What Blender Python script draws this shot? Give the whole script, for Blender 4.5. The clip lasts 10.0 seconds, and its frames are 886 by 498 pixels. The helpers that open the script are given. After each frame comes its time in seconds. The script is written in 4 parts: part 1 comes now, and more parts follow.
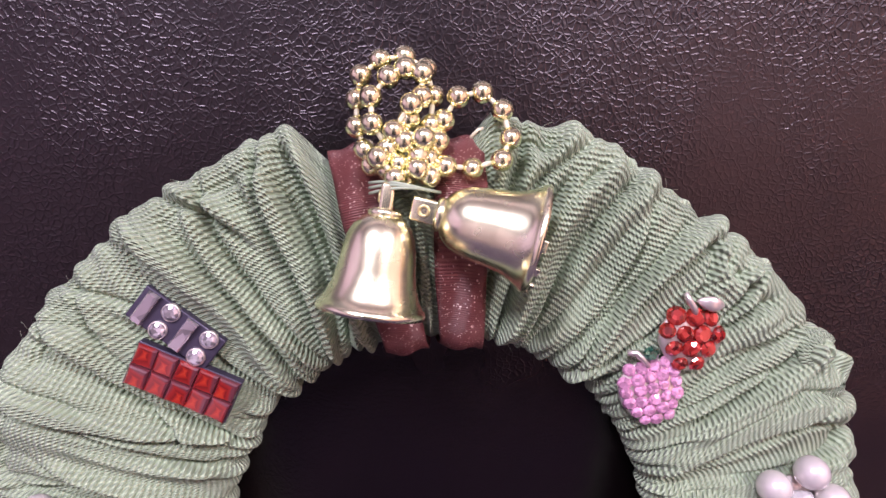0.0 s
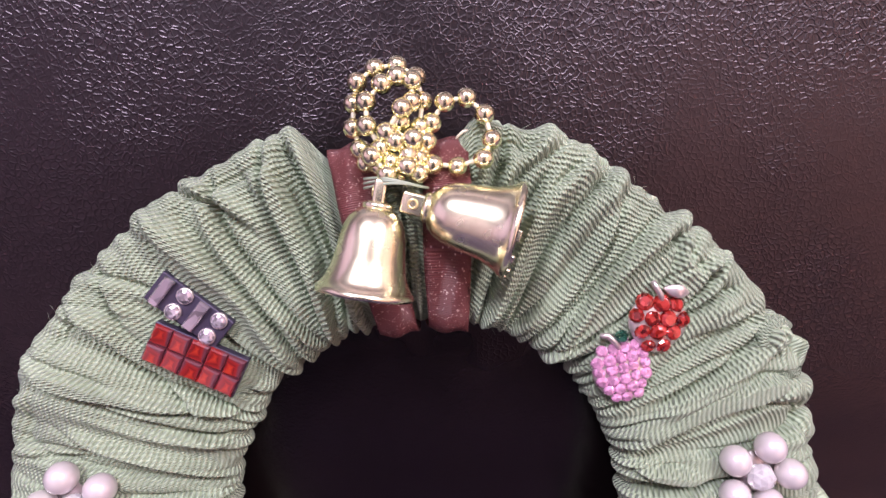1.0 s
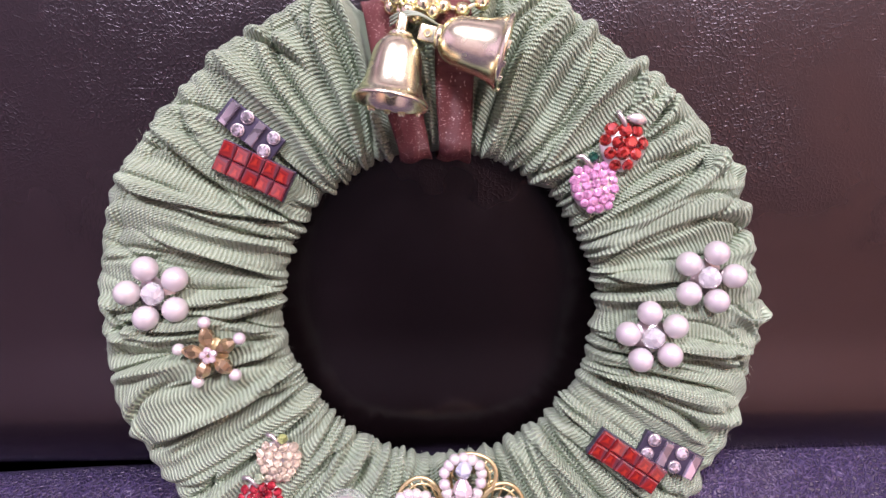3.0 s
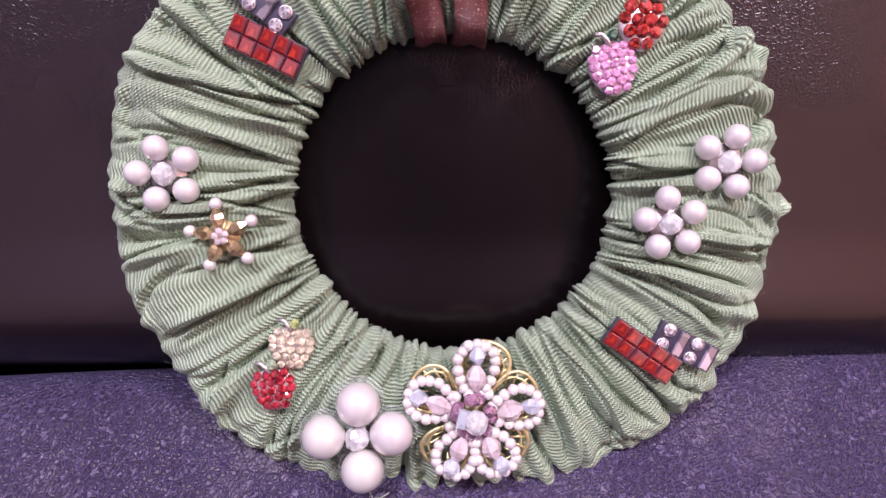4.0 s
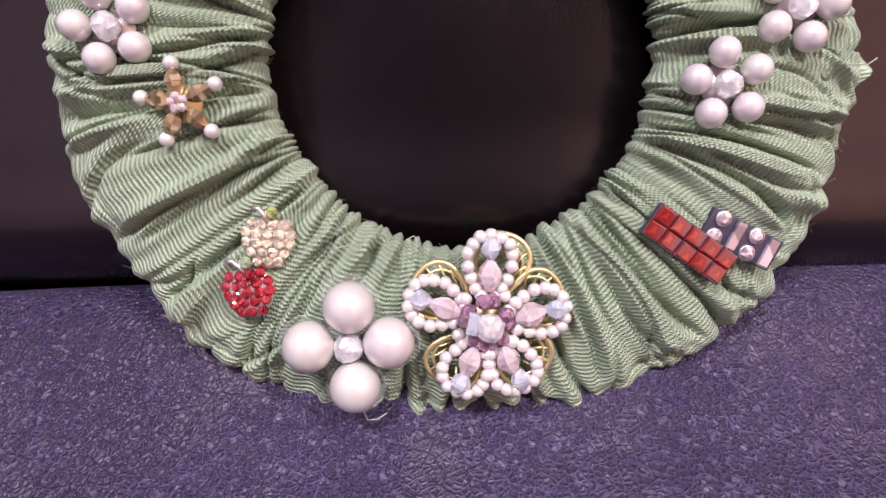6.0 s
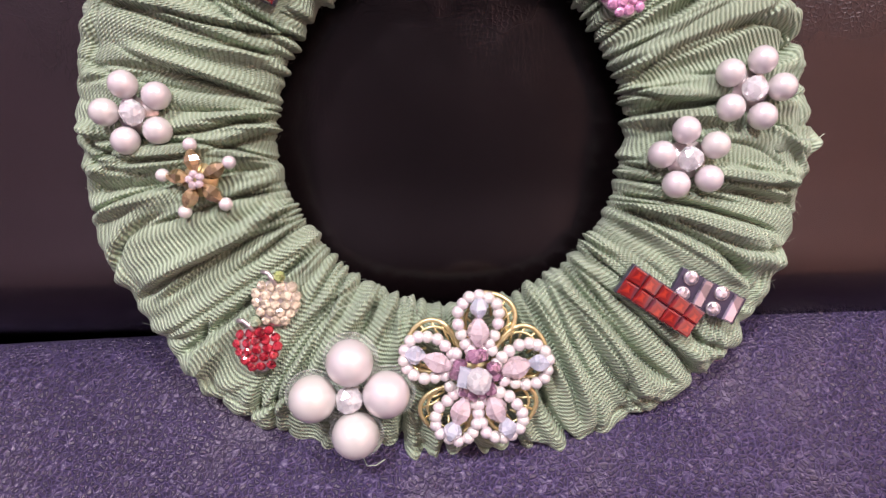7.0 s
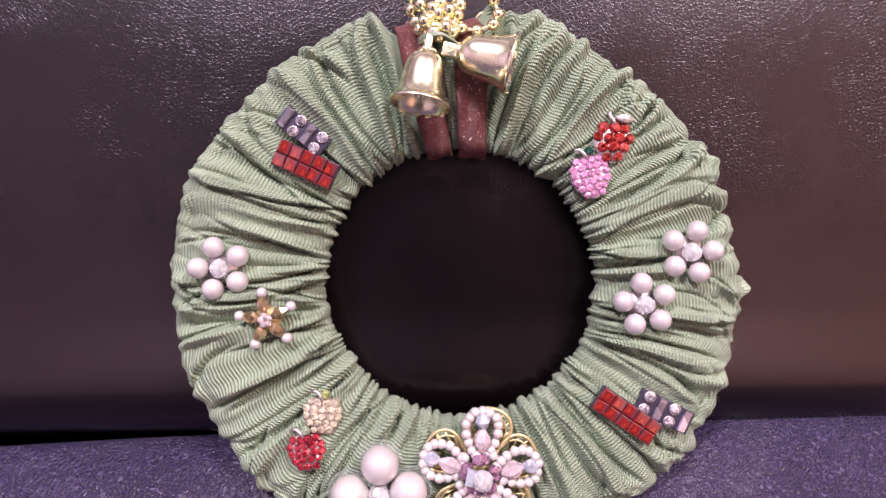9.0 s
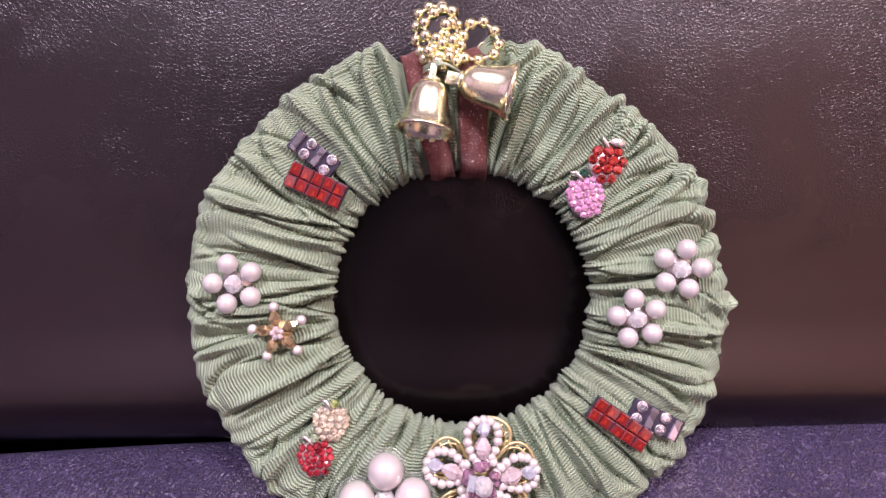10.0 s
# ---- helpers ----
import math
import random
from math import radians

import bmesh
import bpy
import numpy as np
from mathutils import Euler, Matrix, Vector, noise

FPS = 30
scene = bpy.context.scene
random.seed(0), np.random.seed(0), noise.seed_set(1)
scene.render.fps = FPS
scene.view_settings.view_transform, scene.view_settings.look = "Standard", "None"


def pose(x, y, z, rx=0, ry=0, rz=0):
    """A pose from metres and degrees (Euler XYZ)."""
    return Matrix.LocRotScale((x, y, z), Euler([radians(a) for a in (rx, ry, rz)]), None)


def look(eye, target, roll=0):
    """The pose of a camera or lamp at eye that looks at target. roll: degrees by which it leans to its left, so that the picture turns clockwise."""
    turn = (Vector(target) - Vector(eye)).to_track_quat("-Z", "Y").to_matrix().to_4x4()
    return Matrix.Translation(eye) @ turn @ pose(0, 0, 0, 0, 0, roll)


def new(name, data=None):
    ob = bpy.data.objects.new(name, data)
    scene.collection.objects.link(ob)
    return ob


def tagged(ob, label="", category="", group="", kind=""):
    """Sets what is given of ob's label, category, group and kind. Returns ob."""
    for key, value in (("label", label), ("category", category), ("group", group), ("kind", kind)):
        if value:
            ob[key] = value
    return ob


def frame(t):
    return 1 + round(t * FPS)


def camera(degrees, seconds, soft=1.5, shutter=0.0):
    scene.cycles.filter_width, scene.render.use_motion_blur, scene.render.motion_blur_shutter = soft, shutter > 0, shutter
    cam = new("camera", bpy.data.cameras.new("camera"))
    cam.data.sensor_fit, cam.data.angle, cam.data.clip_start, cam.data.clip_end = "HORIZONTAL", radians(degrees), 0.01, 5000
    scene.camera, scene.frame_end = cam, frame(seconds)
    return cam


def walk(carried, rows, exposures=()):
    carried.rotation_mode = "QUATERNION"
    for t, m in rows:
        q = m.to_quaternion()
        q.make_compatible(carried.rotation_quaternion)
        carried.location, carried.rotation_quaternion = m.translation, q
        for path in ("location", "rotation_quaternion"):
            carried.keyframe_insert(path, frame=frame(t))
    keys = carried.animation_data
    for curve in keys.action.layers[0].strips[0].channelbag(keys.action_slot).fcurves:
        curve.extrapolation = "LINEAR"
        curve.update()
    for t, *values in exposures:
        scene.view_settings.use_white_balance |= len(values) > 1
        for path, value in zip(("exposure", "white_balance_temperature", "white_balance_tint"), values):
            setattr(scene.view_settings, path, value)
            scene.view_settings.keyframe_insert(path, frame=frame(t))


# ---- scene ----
cam = camera(73.8, 10.0, soft=1.5)
LEAN_BACK = 30.0
SEAT = 0.45
# the wreath's own frame: x right, y into the backrest, z up along the leaning ring
BASE = Matrix.Translation((0, 0, SEAT + 0.0655)) @ pose(0, 0, 0, -LEAN_BACK, 0, 0)
PATH = [
    (0, (-0.0040, -0.0921, 0.0676), (0.0058, 0.1054, 0.0374), -0.20),
    (0.5, (-0.0020, -0.0973, 0.0678), (0.0070, 0.1003, 0.0382), -0.15),
    (1, (-0.0018, -0.1020, 0.0670), (0.0068, 0.0957, 0.0376), -0.01),
    (1.5, (-0.0031, -0.1090, 0.0639), (0.0052, 0.0887, 0.0344), 0.20),
    (2, (-0.0017, -0.1194, 0.0565), (0.0051, 0.0784, 0.0274), 0.49),
    (2.2, (-0.0014, -0.1231, 0.0534), (0.0061, 0.0745, 0.0232), 0.51),
    (3.3, (-0.0046, -0.1355, 0.0209), (0.0022, 0.0634, 0.0011), -0.03),
    (3.5, (-0.0048, -0.1356, 0.0172), (0.0020, 0.0631, -0.0048), 0.08),
    (4, (-0.0064, -0.1347, 0.0056), (-0.0004, 0.0634, -0.0213), 0.22),
    (4.5, (-0.0090, -0.1293, -0.0062), (-0.0025, 0.0682, -0.0375), 0.34),
    (5, (-0.0090, -0.1209, -0.0158), (-0.0033, 0.0761, -0.0497), 0.25),
    (5.2, (-0.0092, -0.1170, -0.0173), (-0.0025, 0.0797, -0.0527), 0.08),
    (6.3, (-0.0045, -0.1142, -0.0175), (-0.0022, 0.0828, -0.0522), -0.49),
    (6.5, (-0.0049, -0.1165, -0.0157), (-0.0007, 0.0809, -0.0476), -0.64),
    (7, (-0.0036, -0.1244, -0.0078), (-0.0006, 0.0737, -0.0353), -0.83),
    (7.5, (-0.0055, -0.1340, 0.0011), (-0.0025, 0.0648, -0.0199), -0.79),
    (8, (-0.0059, -0.1445, 0.0067), (-0.0028, 0.0549, -0.0086), -0.70),
    (8.5, (-0.0072, -0.1521, 0.0093), (-0.0043, 0.0476, 0.0001), -0.67),
    (9, (-0.0067, -0.1597, 0.0135), (-0.0040, 0.0402, 0.0078), -0.53),
    (9.5, (-0.0067, -0.1657, 0.0164), (-0.0042, 0.0342, 0.0113), -0.52),
    (10, (-0.0083, -0.1683, 0.0173), (-0.0048, 0.0316, 0.0131), -0.42),
]
EXPOSURE = [(0.0, 0.24, 6100, 18), (2.0, 0.42, 6150, 19), (3.5, 0.46, 6050, 17), (5.0, 0.43, 6050, 16), (6.4, 0.40, 6450, 7), (8.0, 0.47, 6500, 11), (9.5, 0.40, 6350, 17), (10.0, 0.38, 6350, 17)]
walk(cam, [(t, BASE @ look(eye, target, roll)) for t, eye, target, roll in PATH], EXPOSURE)

# ---- light ----
world = bpy.data.worlds.new("room_air")
world.use_nodes = True
scene.world = world
world.node_tree.nodes["Background"].inputs["Color"].default_value = (0.5, 0.5, 0.6, 1)
world.node_tree.nodes["Background"].inputs["Strength"].default_value = 0.05


def ceiling_lamp(place, radius, watts, colour):
    data = bpy.data.lights.new("lamp_bulb", "POINT")
    data.shadow_soft_size, data.energy, data.color = radius, watts, colour
    ob = new("lamp_bulb", data)
    ob.location = place
    return ob


ceiling_lamp((-0.50, -0.52, 2.12), 0.16, 92, (0.98, 0.93, 1.0))
ceiling_lamp((0.85, -0.60, 2.12), 0.16, 89, (1.0, 0.91, 0.93))


# ---- materials ----
def material(name):
    m = bpy.data.materials.new(name)
    m.use_nodes = True
    nodes, links = m.node_tree.nodes, m.node_tree.links
    return m, nodes, links, nodes["Principled BSDF"]


def node(nodes, kind, **sets):
    n = nodes.new(kind)
    for key, value in sets.items():
        if key in n.inputs:
            n.inputs[key].default_value = value
    return n


def ramp(nodes, links, source, stops):
    r = nodes.new("ShaderNodeValToRGB")
    els = r.color_ramp.elements
    while len(els) < len(stops):
        els.new(0.5)
    for e, (p, c) in zip(els, stops):
        e.position, e.color = p, (*c, 1)
    links.new(source, r.inputs["Fac"])
    return r.outputs["Color"]


def simple(name, colour, rough, metal=0.0, coat=0.0, grain=0.08, size=900.0, transmission=0.0, ior=1.5):
    """A plain surface with a slight unevenness in tone and gloss."""
    m, nodes, links, b = material(name)
    co = nodes.new("ShaderNodeTexCoord")
    info = nodes.new("ShaderNodeObjectInfo")
    n = node(nodes, "ShaderNodeTexNoise", Scale=size, Detail=4.0)
    links.new(co.outputs["Object"], n.inputs["Vector"])
    add = nodes.new("ShaderNodeMath")
    add.operation = "ADD"
    links.new(n.outputs["Fac"], add.inputs[0])
    links.new(info.outputs["Random"], add.inputs[1])
    half = nodes.new("ShaderNodeMath")
    half.operation = "MULTIPLY"
    half.inputs[1].default_value = 0.5
    links.new(add.outputs[0], half.inputs[0])
    dark = tuple(c * (1 - grain) for c in colour)
    light = tuple(min(1, c * (1 + grain)) for c in colour)
    links.new(ramp(nodes, links, half.outputs[0], [(0.2, dark), (0.8, light)]), b.inputs["Base Color"])
    rr = nodes.new("ShaderNodeMapRange")
    rr.inputs["To Min"].default_value, rr.inputs["To Max"].default_value = rough * 0.75, rough * 1.25
    links.new(n.outputs["Fac"], rr.inputs["Value"])
    links.new(rr.outputs[0], b.inputs["Roughness"])
    b.inputs["Metallic"].default_value, b.inputs["Coat Weight"].default_value = metal, coat
    b.inputs["Coat Roughness"].default_value = 0.06
    b.inputs["Transmission Weight"].default_value, b.inputs["IOR"].default_value = transmission, ior
    return m


def gem(name, colour, dark, light, metal, cell=1500.0, clear=0.0):
    """A foiled stone: the reflections of its back facets are painted as small sharp patches of deep and bright colour.
    """
    m, nodes, links, b = material(name)
    co = nodes.new("ShaderNodeTexCoord")
    info = nodes.new("ShaderNodeObjectInfo")
    move = nodes.new("ShaderNodeVectorMath")
    move.operation = "ADD"
    links.new(co.outputs["Object"], move.inputs[0])
    links.new(info.outputs["Random"], move.inputs[1])
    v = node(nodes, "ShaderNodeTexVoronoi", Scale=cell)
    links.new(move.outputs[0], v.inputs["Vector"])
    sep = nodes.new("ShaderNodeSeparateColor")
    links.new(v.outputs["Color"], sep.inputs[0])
    # base colour carries the glints: deep, plain and bright cells
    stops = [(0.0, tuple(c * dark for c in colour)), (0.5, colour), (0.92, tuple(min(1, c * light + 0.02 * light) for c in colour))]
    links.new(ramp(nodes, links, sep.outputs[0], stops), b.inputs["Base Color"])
    bump = nodes.new("ShaderNodeBump")
    bump.inputs["Strength"].default_value = 0.25
    bump.inputs["Distance"].default_value = 0.0002
    links.new(sep.outputs[1], bump.inputs["Height"])
    links.new(bump.outputs["Normal"], b.inputs["Normal"])
    b.inputs["Roughness"].default_value = 0.07
    b.inputs["Metallic"].default_value = metal
    b.inputs["Transmission Weight"].default_value = clear
    b.inputs["Coat Weight"].default_value, b.inputs["Coat Roughness"].default_value = 1.0, 0.03
    return m


def square_stone(name):
    """A foiled square stone seen through its flat table: the reflections off the back's four slopes are painted as reds
    (object space is one stone wide).
    """
    m, nodes, links, b = material(name)
    co = nodes.new("ShaderNodeTexCoord")
    info = nodes.new("ShaderNodeObjectInfo")

    def math_node(kind, a, b_):
        n = nodes.new("ShaderNodeMath")
        n.operation = kind
        for k, v in enumerate((a, b_)):
            if isinstance(v, float):
                n.inputs[k].default_value = v
            else:
                links.new(v, n.inputs[k])
        return n.outputs[0]

    xyz = nodes.new("ShaderNodeSeparateXYZ")
    links.new(co.outputs["Object"], xyz.inputs[0])
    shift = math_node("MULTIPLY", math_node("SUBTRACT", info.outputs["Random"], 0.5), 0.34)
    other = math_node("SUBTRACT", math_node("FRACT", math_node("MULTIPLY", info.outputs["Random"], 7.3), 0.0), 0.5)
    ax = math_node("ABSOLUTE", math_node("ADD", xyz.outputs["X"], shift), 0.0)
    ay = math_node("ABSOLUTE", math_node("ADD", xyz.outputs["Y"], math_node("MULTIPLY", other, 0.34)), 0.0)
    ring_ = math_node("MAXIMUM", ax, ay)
    # one pair of slopes is painted darker, as if turned from the light
    slope_shade = math_node("MULTIPLY", math_node("GREATER_THAN", ax, ay), 0.10)
    shade_tilt = math_node("MULTIPLY", math_node("ADD", xyz.outputs["X"], xyz.outputs["Y"]), 0.22)
    depth = math_node("ADD", math_node("ADD", ring_, slope_shade), shade_tilt)
    # painted reflection: bright red core, deep band, purplish border
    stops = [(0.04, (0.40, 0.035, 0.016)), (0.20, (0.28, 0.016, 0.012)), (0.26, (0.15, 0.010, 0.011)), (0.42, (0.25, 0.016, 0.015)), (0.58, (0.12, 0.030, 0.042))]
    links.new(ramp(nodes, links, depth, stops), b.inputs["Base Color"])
    b.inputs["Roughness"].default_value = 0.12
    b.inputs["IOR"].default_value = 1.6
    b.inputs["Coat Weight"].default_value, b.inputs["Coat Roughness"].default_value = 1.0, 0.04
    return m


def nacre(name, colour):
    """Imitation pearl: a milky body under a soft wide gloss with a faint rosy cast."""
    m, nodes, links, b = material(name)
    co = nodes.new("ShaderNodeTexCoord")
    info = nodes.new("ShaderNodeObjectInfo")
    n = node(nodes, "ShaderNodeTexNoise", Scale=260.0, Detail=4.0)
    links.new(co.outputs["Object"], n.inputs["Vector"])
    mix = nodes.new("ShaderNodeMath")
    mix.operation = "MULTIPLY_ADD"
    mix.inputs[1].default_value = 0.5
    links.new(info.outputs["Random"], mix.inputs[0])
    half = nodes.new("ShaderNodeMath")
    half.operation = "MULTIPLY"
    half.inputs[1].default_value = 0.5
    links.new(n.outputs["Fac"], half.inputs[0])
    links.new(half.outputs[0], mix.inputs[2])
    r, g, b_ = colour
    links.new(ramp(nodes, links, mix.outputs[0], [(0.2, (r, g * 0.95, b_ * 0.98)), (0.8, (r * 1.02, g * 1.06, b_ * 0.97))]), b.inputs["Base Color"])
    b.inputs["Roughness"].default_value = 0.34
    b.inputs["Metallic"].default_value = 0.24
    b.inputs["Specular Tint"].default_value = (1.0, 0.93, 0.95, 1)
    b.inputs["Coat Weight"].default_value, b.inputs["Coat Roughness"].default_value = 1.0, 0.09
    return m


def leather(name, colour, grain_size, depth, rough, sheen, worn_to, wide, ior, pit, dust, dust_size, net_high):
    """Dark hide: a raised net of fine creases round small pits, some long wrinkles, a tired gloss."""
    m, nodes, links, b = material(name)
    co = nodes.new("ShaderNodeTexCoord")
    bend = node(nodes, "ShaderNodeTexNoise", Scale=160.0, Detail=4.0)
    links.new(co.outputs["Object"], bend.inputs["Vector"])
    mix = nodes.new("ShaderNodeMixRGB")
    mix.blend_type = "ADD"
    mix.inputs[0].default_value = 0.0022
    links.new(co.outputs["Object"], mix.inputs[1])
    links.new(bend.outputs["Color"], mix.inputs[2])

    def net(scale, wide):
        cell = node(nodes, "ShaderNodeTexVoronoi", Scale=scale, Randomness=1.0)
        cell.feature = "DISTANCE_TO_EDGE"
        links.new(mix.outputs[0], cell.inputs["Vector"])
        edge = nodes.new("ShaderNodeMapRange")
        edge.interpolation_type = "SMOOTHSTEP"
        edge.inputs["From Max"].default_value = wide
        edge.inputs["To Min"].default_value, edge.inputs["To Max"].default_value = 1.0, 0.0
        links.new(cell.outputs["Distance"], edge.inputs["Value"])
        return edge.outputs[0]

    small, large = net(grain_size, wide), net(grain_size * 0.30, 0.05)
    broad = node(nodes, "ShaderNodeTexNoise", Scale=9.0, Detail=4.0, Roughness=0.6)
    links.new(co.outputs["Object"], broad.inputs["Vector"])
    patch = node(nodes, "ShaderNodeTexNoise", Scale=26.0, Detail=3.0, Roughness=0.6)
    links.new(co.outputs["Object"], patch.inputs["Vector"])
    fine = node(nodes, "ShaderNodeTexNoise", Scale=dust_size, Detail=4.0, Roughness=0.65)
    links.new(co.outputs["Object"], fine.inputs["Vector"])

    def mul_add(a, k, c):
        n = nodes.new("ShaderNodeMath")
        n.operation = "MULTIPLY_ADD"
        links.new(a, n.inputs[0])
        if isinstance(k, float):
            n.inputs[1].default_value = k
        else:
            links.new(k, n.inputs[1])
        if isinstance(c, float):
            n.inputs[2].default_value = c
        else:
            links.new(c, n.inputs[2])
        return n.outputs[0]

    # the grain is worn smooth in patches
    wear = nodes.new("ShaderNodeMapRange")
    wear.inputs["From Min"].default_value, wear.inputs["From Max"].default_value = 0.38, 0.62
    wear.inputs["To Min"].default_value, wear.inputs["To Max"].default_value = 0.25, 1.0
    links.new(patch.outputs["Fac"], wear.inputs["Value"])
    # where people lean the hide is rubbed flat; it keeps its grain above that
    place = nodes.new("ShaderNodeSeparateXYZ")
    links.new(co.outputs["Object"], place.inputs[0])
    kept = nodes.new("ShaderNodeMapRange")
    kept.interpolation_type = "SMOOTHSTEP"
    kept.inputs["From Min"].default_value, kept.inputs["From Max"].default_value = worn_to - 0.05, worn_to + 0.05
    kept.inputs["To Min"].default_value, kept.inputs["To Max"].default_value = 0.04, 1.0
    links.new(mul_add(patch.outputs["Fac"], 0.06, place.outputs["Z"]), kept.inputs["Value"])
    height = mul_add(mul_add(small, net_high, 0.0), wear.outputs[0], mul_add(large, 0.25, mul_add(fine.outputs["Fac"], dust, 0.0)))
    flat = nodes.new("ShaderNodeMath")
    flat.operation = "MULTIPLY"
    links.new(height, flat.inputs[0])
    links.new(kept.outputs[0], flat.inputs[1])
    height = flat.outputs[0]
    bump = nodes.new("ShaderNodeBump")
    bump.inputs["Strength"].default_value = 1.0
    bump.inputs["Distance"].default_value = depth
    links.new(height, bump.inputs["Height"])
    links.new(bump.outputs["Normal"], b.inputs["Normal"])
    tone = ramp(nodes, links, broad.outputs["Fac"], [(0.3, tuple(c * 0.75 for c in colour)), (0.7, tuple(c * 1.3 for c in colour))])
    # the colour is darker in the pits, paler on the raised net
    pit_mix = nodes.new("ShaderNodeMixRGB")
    pit_mix.blend_type = "MULTIPLY"
    pit_mix.inputs[0].default_value = 1.0
    links.new(tone, pit_mix.inputs[1])
    links.new(ramp(nodes, links, mul_add(small, wear.outputs[0], mul_add(fine.outputs["Fac"], 0.3, 0.0)), [(0.15, (pit, pit, pit)), (0.75, (1, 1, 1))]), pit_mix.inputs[2])
    links.new(pit_mix.outputs[0], b.inputs["Base Color"])
    rr = nodes.new("ShaderNodeMapRange")
    rr.inputs["To Min"].default_value, rr.inputs["To Max"].default_value = rough - 0.08, rough + 0.08
    links.new(patch.outputs["Fac"], rr.inputs["Value"])
    polish = nodes.new("ShaderNodeMapRange")
    polish.inputs["To Min"].default_value, polish.inputs["To Max"].default_value = 0.60, 1.0
    links.new(kept.outputs[0], polish.inputs["Value"])
    gloss = nodes.new("ShaderNodeMath")
    gloss.operation = "MULTIPLY"
    links.new(rr.outputs[0], gloss.inputs[0])
    links.new(polish.outputs[0], gloss.inputs[1])
    links.new(gloss.outputs[0], b.inputs["Roughness"])
    b.inputs["Sheen Weight"].default_value = sheen
    b.inputs["Sheen Roughness"].default_value = 0.35
    b.inputs["Sheen Tint"].default_value = (0.75, 0.68, 1.0, 1)
    b.inputs["IOR"].default_value = ior
    b.inputs["Specular Tint"].default_value = (1.0, 0.86, 0.95, 1)
    return m


def ribbed_cloth(name, colour):
    """Gathered satin-faced cloth: cords across the pleats, each cord twisted of fine threads (UV in metres)."""
    m, nodes, links, b = material(name)
    uv = nodes.new("ShaderNodeUVMap")
    uv.uv_map = "UVMap"
    wob = node(nodes, "ShaderNodeTexNoise", Scale=420.0, Detail=2.0)
    links.new(uv.outputs["UV"], wob.inputs["Vector"])
    add = nodes.new("ShaderNodeMixRGB")
    add.blend_type = "ADD"
    add.inputs[0].default_value = 0.0005
    links.new(uv.outputs["UV"], add.inputs[1])
    links.new(wob.outputs["Color"], add.inputs[2])
    cord = nodes.new("ShaderNodeTexWave")
    cord.wave_type, cord.bands_direction, cord.wave_profile = "BANDS", "Y", "SIN"
    cord.inputs["Scale"].default_value = math.tau / 20 / 0.00086
    links.new(add.outputs[0], cord.inputs["Vector"])
    thread = node(nodes, "ShaderNodeTexWave", Distortion=1.2, Detail=1.0)
    thread.wave_type, thread.bands_direction, thread.wave_profile = "BANDS", "DIAGONAL", "SIN"
    thread.inputs["Scale"].default_value = math.tau / 20 / 0.00036
    links.new(add.outputs[0], thread.inputs["Vector"])
    broad = node(nodes, "ShaderNodeTexNoise", Scale=90.0, Detail=5.0, Roughness=0.65)
    links.new(uv.outputs["UV"], broad.inputs["Vector"])
    fuzz = node(nodes, "ShaderNodeTexNoise", Scale=5200.0, Detail=3.0)
    links.new(uv.outputs["UV"], fuzz.inputs["Vector"])
    h = nodes.new("ShaderNodeMath")
    h.operation = "MULTIPLY_ADD"
    h.inputs[1].default_value = 0.55
    links.new(thread.outputs["Fac"], h.inputs[0])
    links.new(cord.outputs["Fac"], h.inputs[2])
    h2 = nodes.new("ShaderNodeMath")
    h2.operation = "MULTIPLY_ADD"
    h2.inputs[1].default_value = 0.3
    links.new(fuzz.outputs["Fac"], h2.inputs[0])
    links.new(h.outputs[0], h2.inputs[2])
    bump = nodes.new("ShaderNodeBump")
    bump.inputs["Strength"].default_value = 1.0
    bump.inputs["Distance"].default_value = 0.00042
    links.new(h2.outputs[0], bump.inputs["Height"])
    links.new(bump.outputs["Normal"], b.inputs["Normal"])
    tone = ramp(nodes, links, broad.outputs["Fac"], [(0.3, tuple(c * 0.85 for c in colour)), (0.7, tuple(c * 1.15 for c in colour))])
    # the colour is darker between the cords
    gap = nodes.new("ShaderNodeMixRGB")
    gap.blend_type = "MULTIPLY"
    low = ramp(nodes, links, cord.outputs["Fac"], [(0.0, (0.68, 0.69, 0.62)), (0.5, (1, 1, 1))])
    gap.inputs[0].default_value = 1.0
    links.new(tone, gap.inputs[1])
    links.new(low, gap.inputs[2])
    links.new(gap.outputs[0], b.inputs["Base Color"])
    b.inputs["Roughness"].default_value = 0.5
    b.inputs["Sheen Weight"].default_value = 0.16
    b.inputs["Sheen Roughness"].default_value = 0.4
    return m


